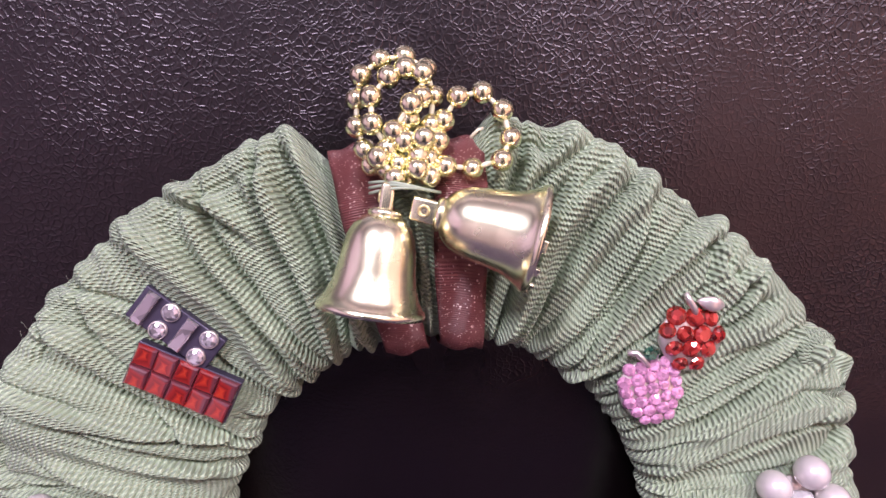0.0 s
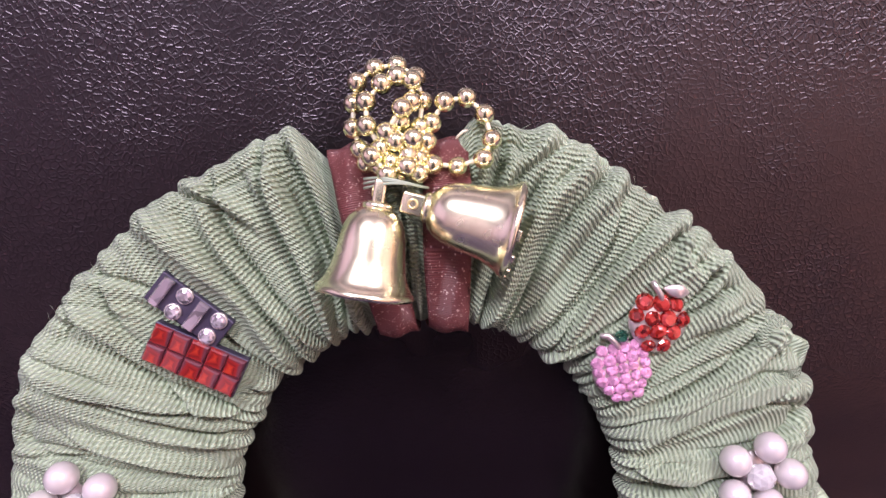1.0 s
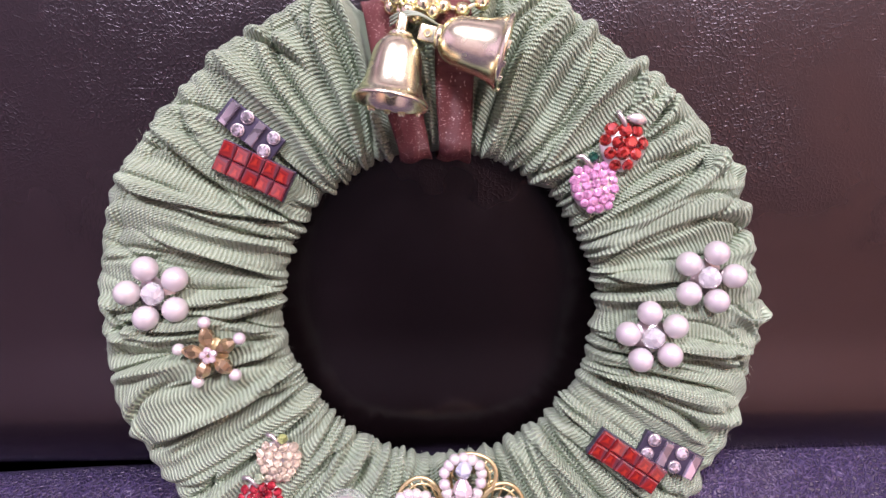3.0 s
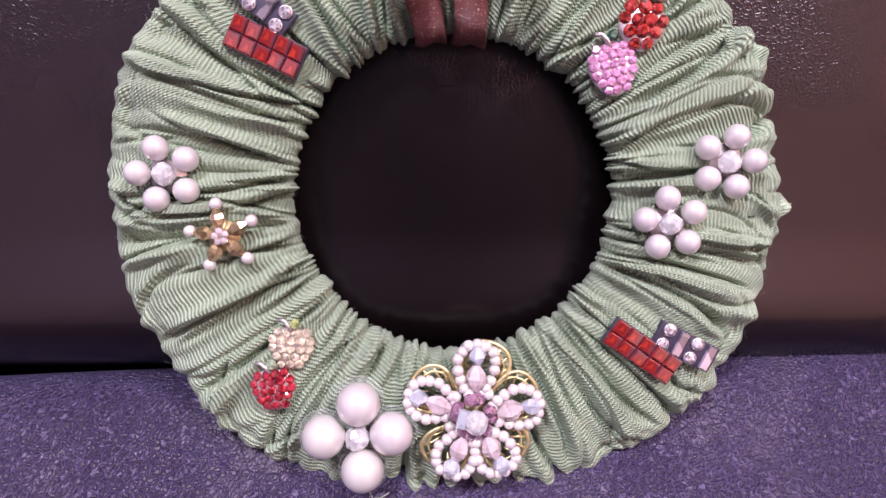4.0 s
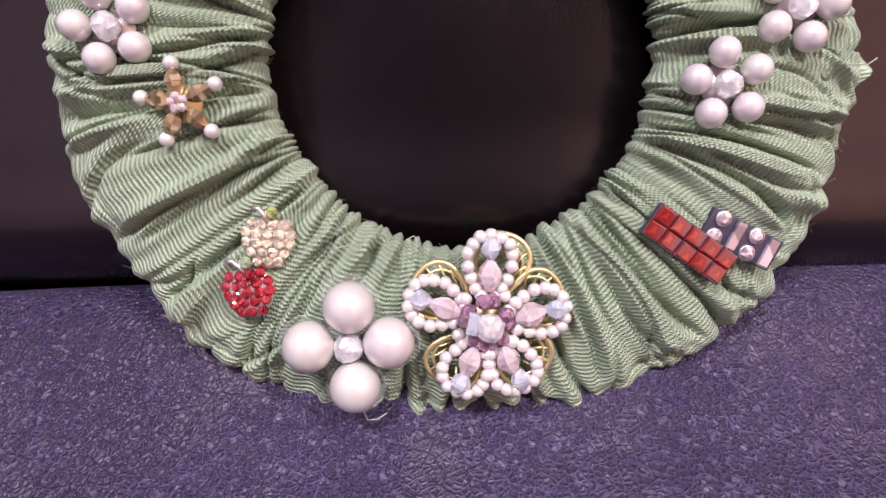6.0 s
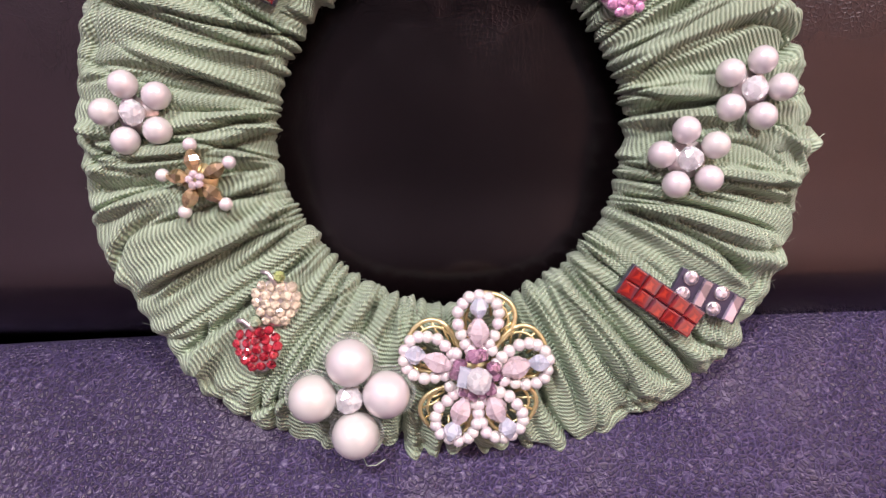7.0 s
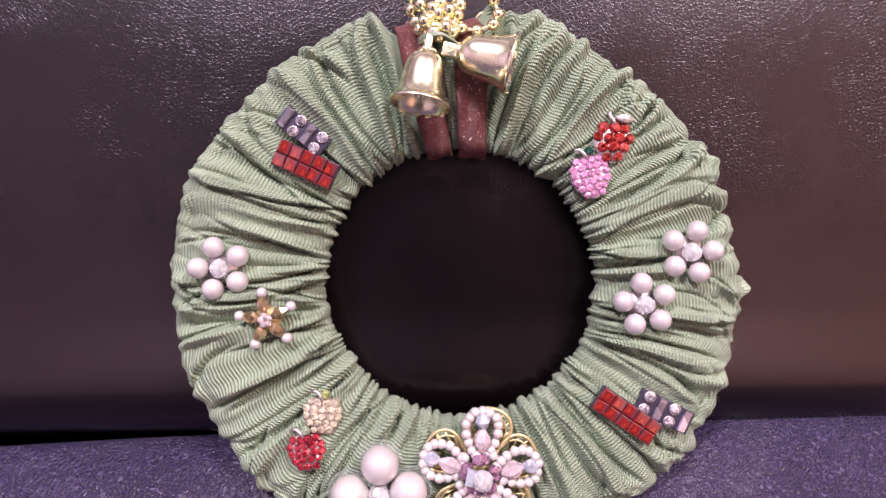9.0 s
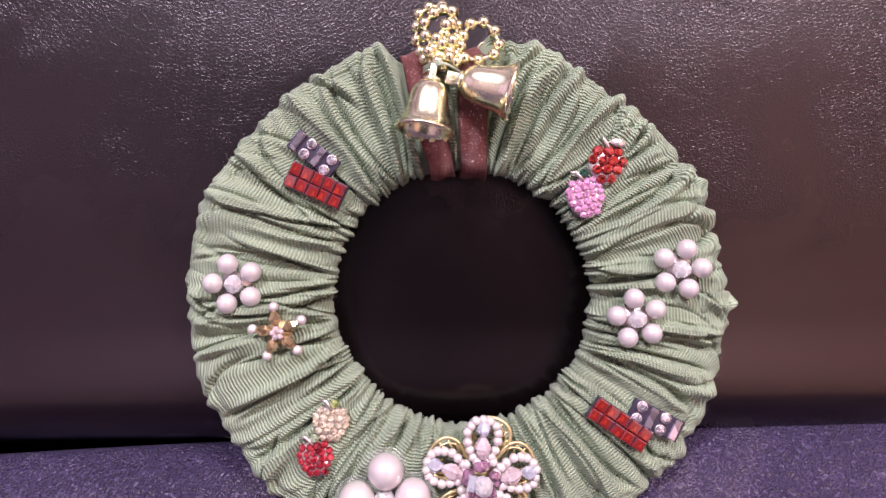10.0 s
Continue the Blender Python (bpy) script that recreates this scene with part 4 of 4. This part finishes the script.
# ---- berry charms ----
def berry(name, label, x, z, turn, wide, tall, stone, mat, top, leaf):
    """A fruit-shaped charm set with round stones, with a stem and a leaf or a top stone."""
    ob = thing(name, label, "charm", on_ring(x, z, turn, 0.0, 0), "berry charms")

    def rim(a):
        s = math.sin(a)
        w = wide / 2 * (1.0 + 0.10 * s)
        dent = 1 - 0.10 * math.exp(-((a - math.pi / 2) / 0.35) ** 2)
        return w * math.cos(a) * (1 if s > 0 else 1 - 0.22 * s * s), tall / 2 * s * dent

    bm = bmesh.new()
    n = 36
    rings = []
    for k, h in ((0.94, -0.0006), (1.0, 0.0000), (0.98, 0.0005), (0.7, 0.0010), (0.05, 0.0013)):
        rings.append([bm.verts.new((rim(i * math.tau / n)[0] * k, rim(i * math.tau / n)[1] * k, h)) for i in range(n)])
    for r1, r2 in zip(rings, rings[1:]):
        for i in range(n):
            bm.faces.new((r1[i], r1[(i + 1) % n], r2[(i + 1) % n], r2[i]))
    bm.faces.new(rings[-1])
    part("setting", bm, SILVER, ob)
    rng = random.Random(label)
    gem_mesh = mesh_of("stone", gem_bm(stone * 0.555, stone * 0.34, 10), mat, False)
    row_h = stone * 0.90
    rows = int(tall * 0.98 / row_h)
    for j in range(rows):
        y = (j - (rows - 1) / 2) * row_h
        half = wide / 2 * (1.0 + 0.10 * y / (tall / 2)) * math.sqrt(max(0.02, 1 - (y / (tall / 2 * 1.04)) ** 2))
        n_row = max(1, int((2 * half + stone * 0.35) / stone))
        for i in range(n_row):
            px = (i - (n_row - 1) / 2) * stone * 1.01
            h = 0.0013 - 0.0008 * ((px / (wide / 2)) ** 2 + (y / (tall / 2)) ** 2)
            link_mesh("stone", gem_mesh, ob, pose(px + rng.uniform(-1, 1) * stone * 0.07, y + rng.uniform(-1, 1) * stone * 0.07, h, -28 * y / (tall / 2) + rng.uniform(-6, 6), 28 * px / (wide / 2) + rng.uniform(-6, 6), rng.uniform(0, 40)) @ Matrix.Scale(rng.uniform(0.88, 1.1), 4))
    stem = [(0, tall * 0.40, 0.0012), (-0.0006, tall * 0.52, 0.0016), (-0.0016, tall * 0.64, 0.0015), (-0.0030 if top else -0.0022, tall * (0.66 if top else 0.74), 0.0012)]
    link_mesh("stem", tube_mesh("stem", stem, 0.00055, SILVER, 8), ob)
    if top:
        link_mesh("top_stone", mesh_of("top_stone", gem_bm(0.00135, 0.0013, 9), top, False), ob, pose(0.0008, tall * 0.58, 0.0012))
    if leaf:
        bm = bmesh.new()
        bmesh.ops.create_uvsphere(bm, u_segments=14, v_segments=8, radius=1)
        for v in bm.verts:
            k = 1 - 0.5 * v.co.x * v.co.x
            v.co = Vector((v.co.x * 0.0026, v.co.y * 0.0013 * k, v.co.z * 0.0005 + 0.0006 * math.cos(v.co.x * 2)))
        part("leaf", bm, leaf, ob, m=pose(0.0024, tall * 0.60, 0.0012, 0, 0, -8 if not top else 25))
    return ob


berry("red_berry", "red rhinestone apple charm with silver stem and leaf", 0.0422, 0.0374, -4, 0.0110, 0.0110, 0.0029, RED_GEM, None, SILVER)
berry("pink_berry", "pink rhinestone berry charm with a dark green top stone", 0.0362, 0.0282, 13, 0.0112, 0.0122, 0.0021, PINK_GEM, GREEN_GEM, None)
berry("champagne_berry", "champagne rhinestone berry charm with a peridot top stone", -0.0381, -0.0366, -4, 0.0102, 0.0106, 0.0021, CHAMPAGNE_GEM, PERIDOT, None)
berry("crimson_berry", "crimson rhinestone berry charm with a pale green top stone", -0.0426, -0.0468, 8, 0.0102, 0.0108, 0.0021, RUBY_GEM, PALE_GREEN, None)

# ---- knots and long threads of the cloth ----
def curl_mesh(turns, radius, thick, seed):
    """A twisted end of cloth: a fat tapering tube wound on itself."""
    rng = np.random.RandomState(seed)
    n, k = 70, 22
    t = np.linspace(0, 1, n)
    a = turns * math.tau * t
    path = np.stack([radius * (1 - 0.6 * t) * np.cos(a), radius * (1 - 0.6 * t) * np.sin(a), thick * (0.6 + 0.9 * t)], -1)
    pts = np.zeros((n, k, 3))
    for i in range(n):
        d = Vector(path[min(i + 1, n - 1)] - path[max(i - 1, 0)]).normalized()
        q = d.to_track_quat("Z", "Y")
        for j in range(k):
            w = j * math.tau / k
            r = thick * (0.35 + 0.65 * math.sin(math.pi * (0.06 + 0.88 * t[i])) ** 0.5) * (1 + 0.16 * math.sin(3 * w + 9 * t[i]) + 0.1 * math.sin(5 * w - 20 * t[i]))
            pts[i, j] = Vector(path[i]) + q @ Vector((r * math.cos(w), r * math.sin(w), 0))

    def uvs(i0, j0, i1, j1):
        def uv(i, j):
            return np.stack([j * 0.0005, i * 0.0003], -1)
        return np.stack([uv(i0, j0), uv(i1, j0), uv(i1, j1), uv(i0, j1)], 1)

    return grid_mesh("gathered_knot", pts, CLOTH, False, True, uvs)


for x, z, turns, radius, thick, turn in ((0.0655, 0.0338, 0.7, 0.0030, 0.0019, 30), (0.0690, 0.0290, 0.6, 0.0026, 0.0017, 120), (0.0725, -0.0035, 0.5, 0.0028, 0.0015, 80),
                                         ):
    knot = link_mesh("gathered_knot", curl_mesh(turns, radius, thick, int(turn)), wreath)
    knot.matrix_basis = BASE.inverted() @ on_ring(x, z, turn, -0.0026)
for pts in ([(-0.0205, -0.001, -0.0700), (-0.0190, -0.003, -0.0722), (-0.0170, -0.004, -0.0716), (-0.0150, -0.0035, -0.0705)],
            [(-0.0120, 0.001, -0.0385), (-0.0108, 0.0, -0.0360), (-0.0092, 0.0, -0.0352), (-0.0080, 0.0005, -0.0372), (-0.0075, 0.001, -0.0395)],
            [(-0.0255, 0.001, -0.0440), (-0.0262, -0.001, -0.0400), (-0.0240, -0.0015, -0.0372), (-0.0205, 0.0, -0.0366)],
            [(0.0745, 0.002, -0.0030), (0.0775, 0.001, -0.0032), (0.0792, 0.001, -0.0020)]):
    link_mesh("long_thread", tube_mesh("long_thread", pts, 0.00012, THREAD, 5), wreath)

# ---- loose threads of the cloth ----
threads = thing("loose_threads", "frayed pale green threads at the cloth's edges", "thread", BASE, kind="stuff")
rng = random.Random(77)
bm_all = bmesh.new()
for k in range(220):
    u = rng.uniform(0, math.tau)
    outer = rng.random() < 0.6
    a = rng.uniform(-0.3, 0.5) if outer else rng.uniform(2.7, 3.4)
    p0 = Vector(ring(np.array(u), np.array(a), np.array(-0.0018)).tolist())
    n = (Vector(ring(np.array(u), np.array(a), np.array(0.002)).tolist()) - p0).normalized()
    side = Vector((-math.sin(u), rng.uniform(-0.5, 0.5), math.cos(u))) * rng.choice((-1, 1))
    ln = rng.uniform(0.0016, 0.0029)
    pts = [p0 + n * ln * t + side * ln * 0.7 * t * t for t in (0, 0.35, 0.7, 1.0)]
    me = tube_mesh("thread", pts, 0.000022, THREAD, 3)
    bm_all.from_mesh(me)
    bpy.data.meshes.remove(me)
part("fray", bm_all, THREAD, threads)
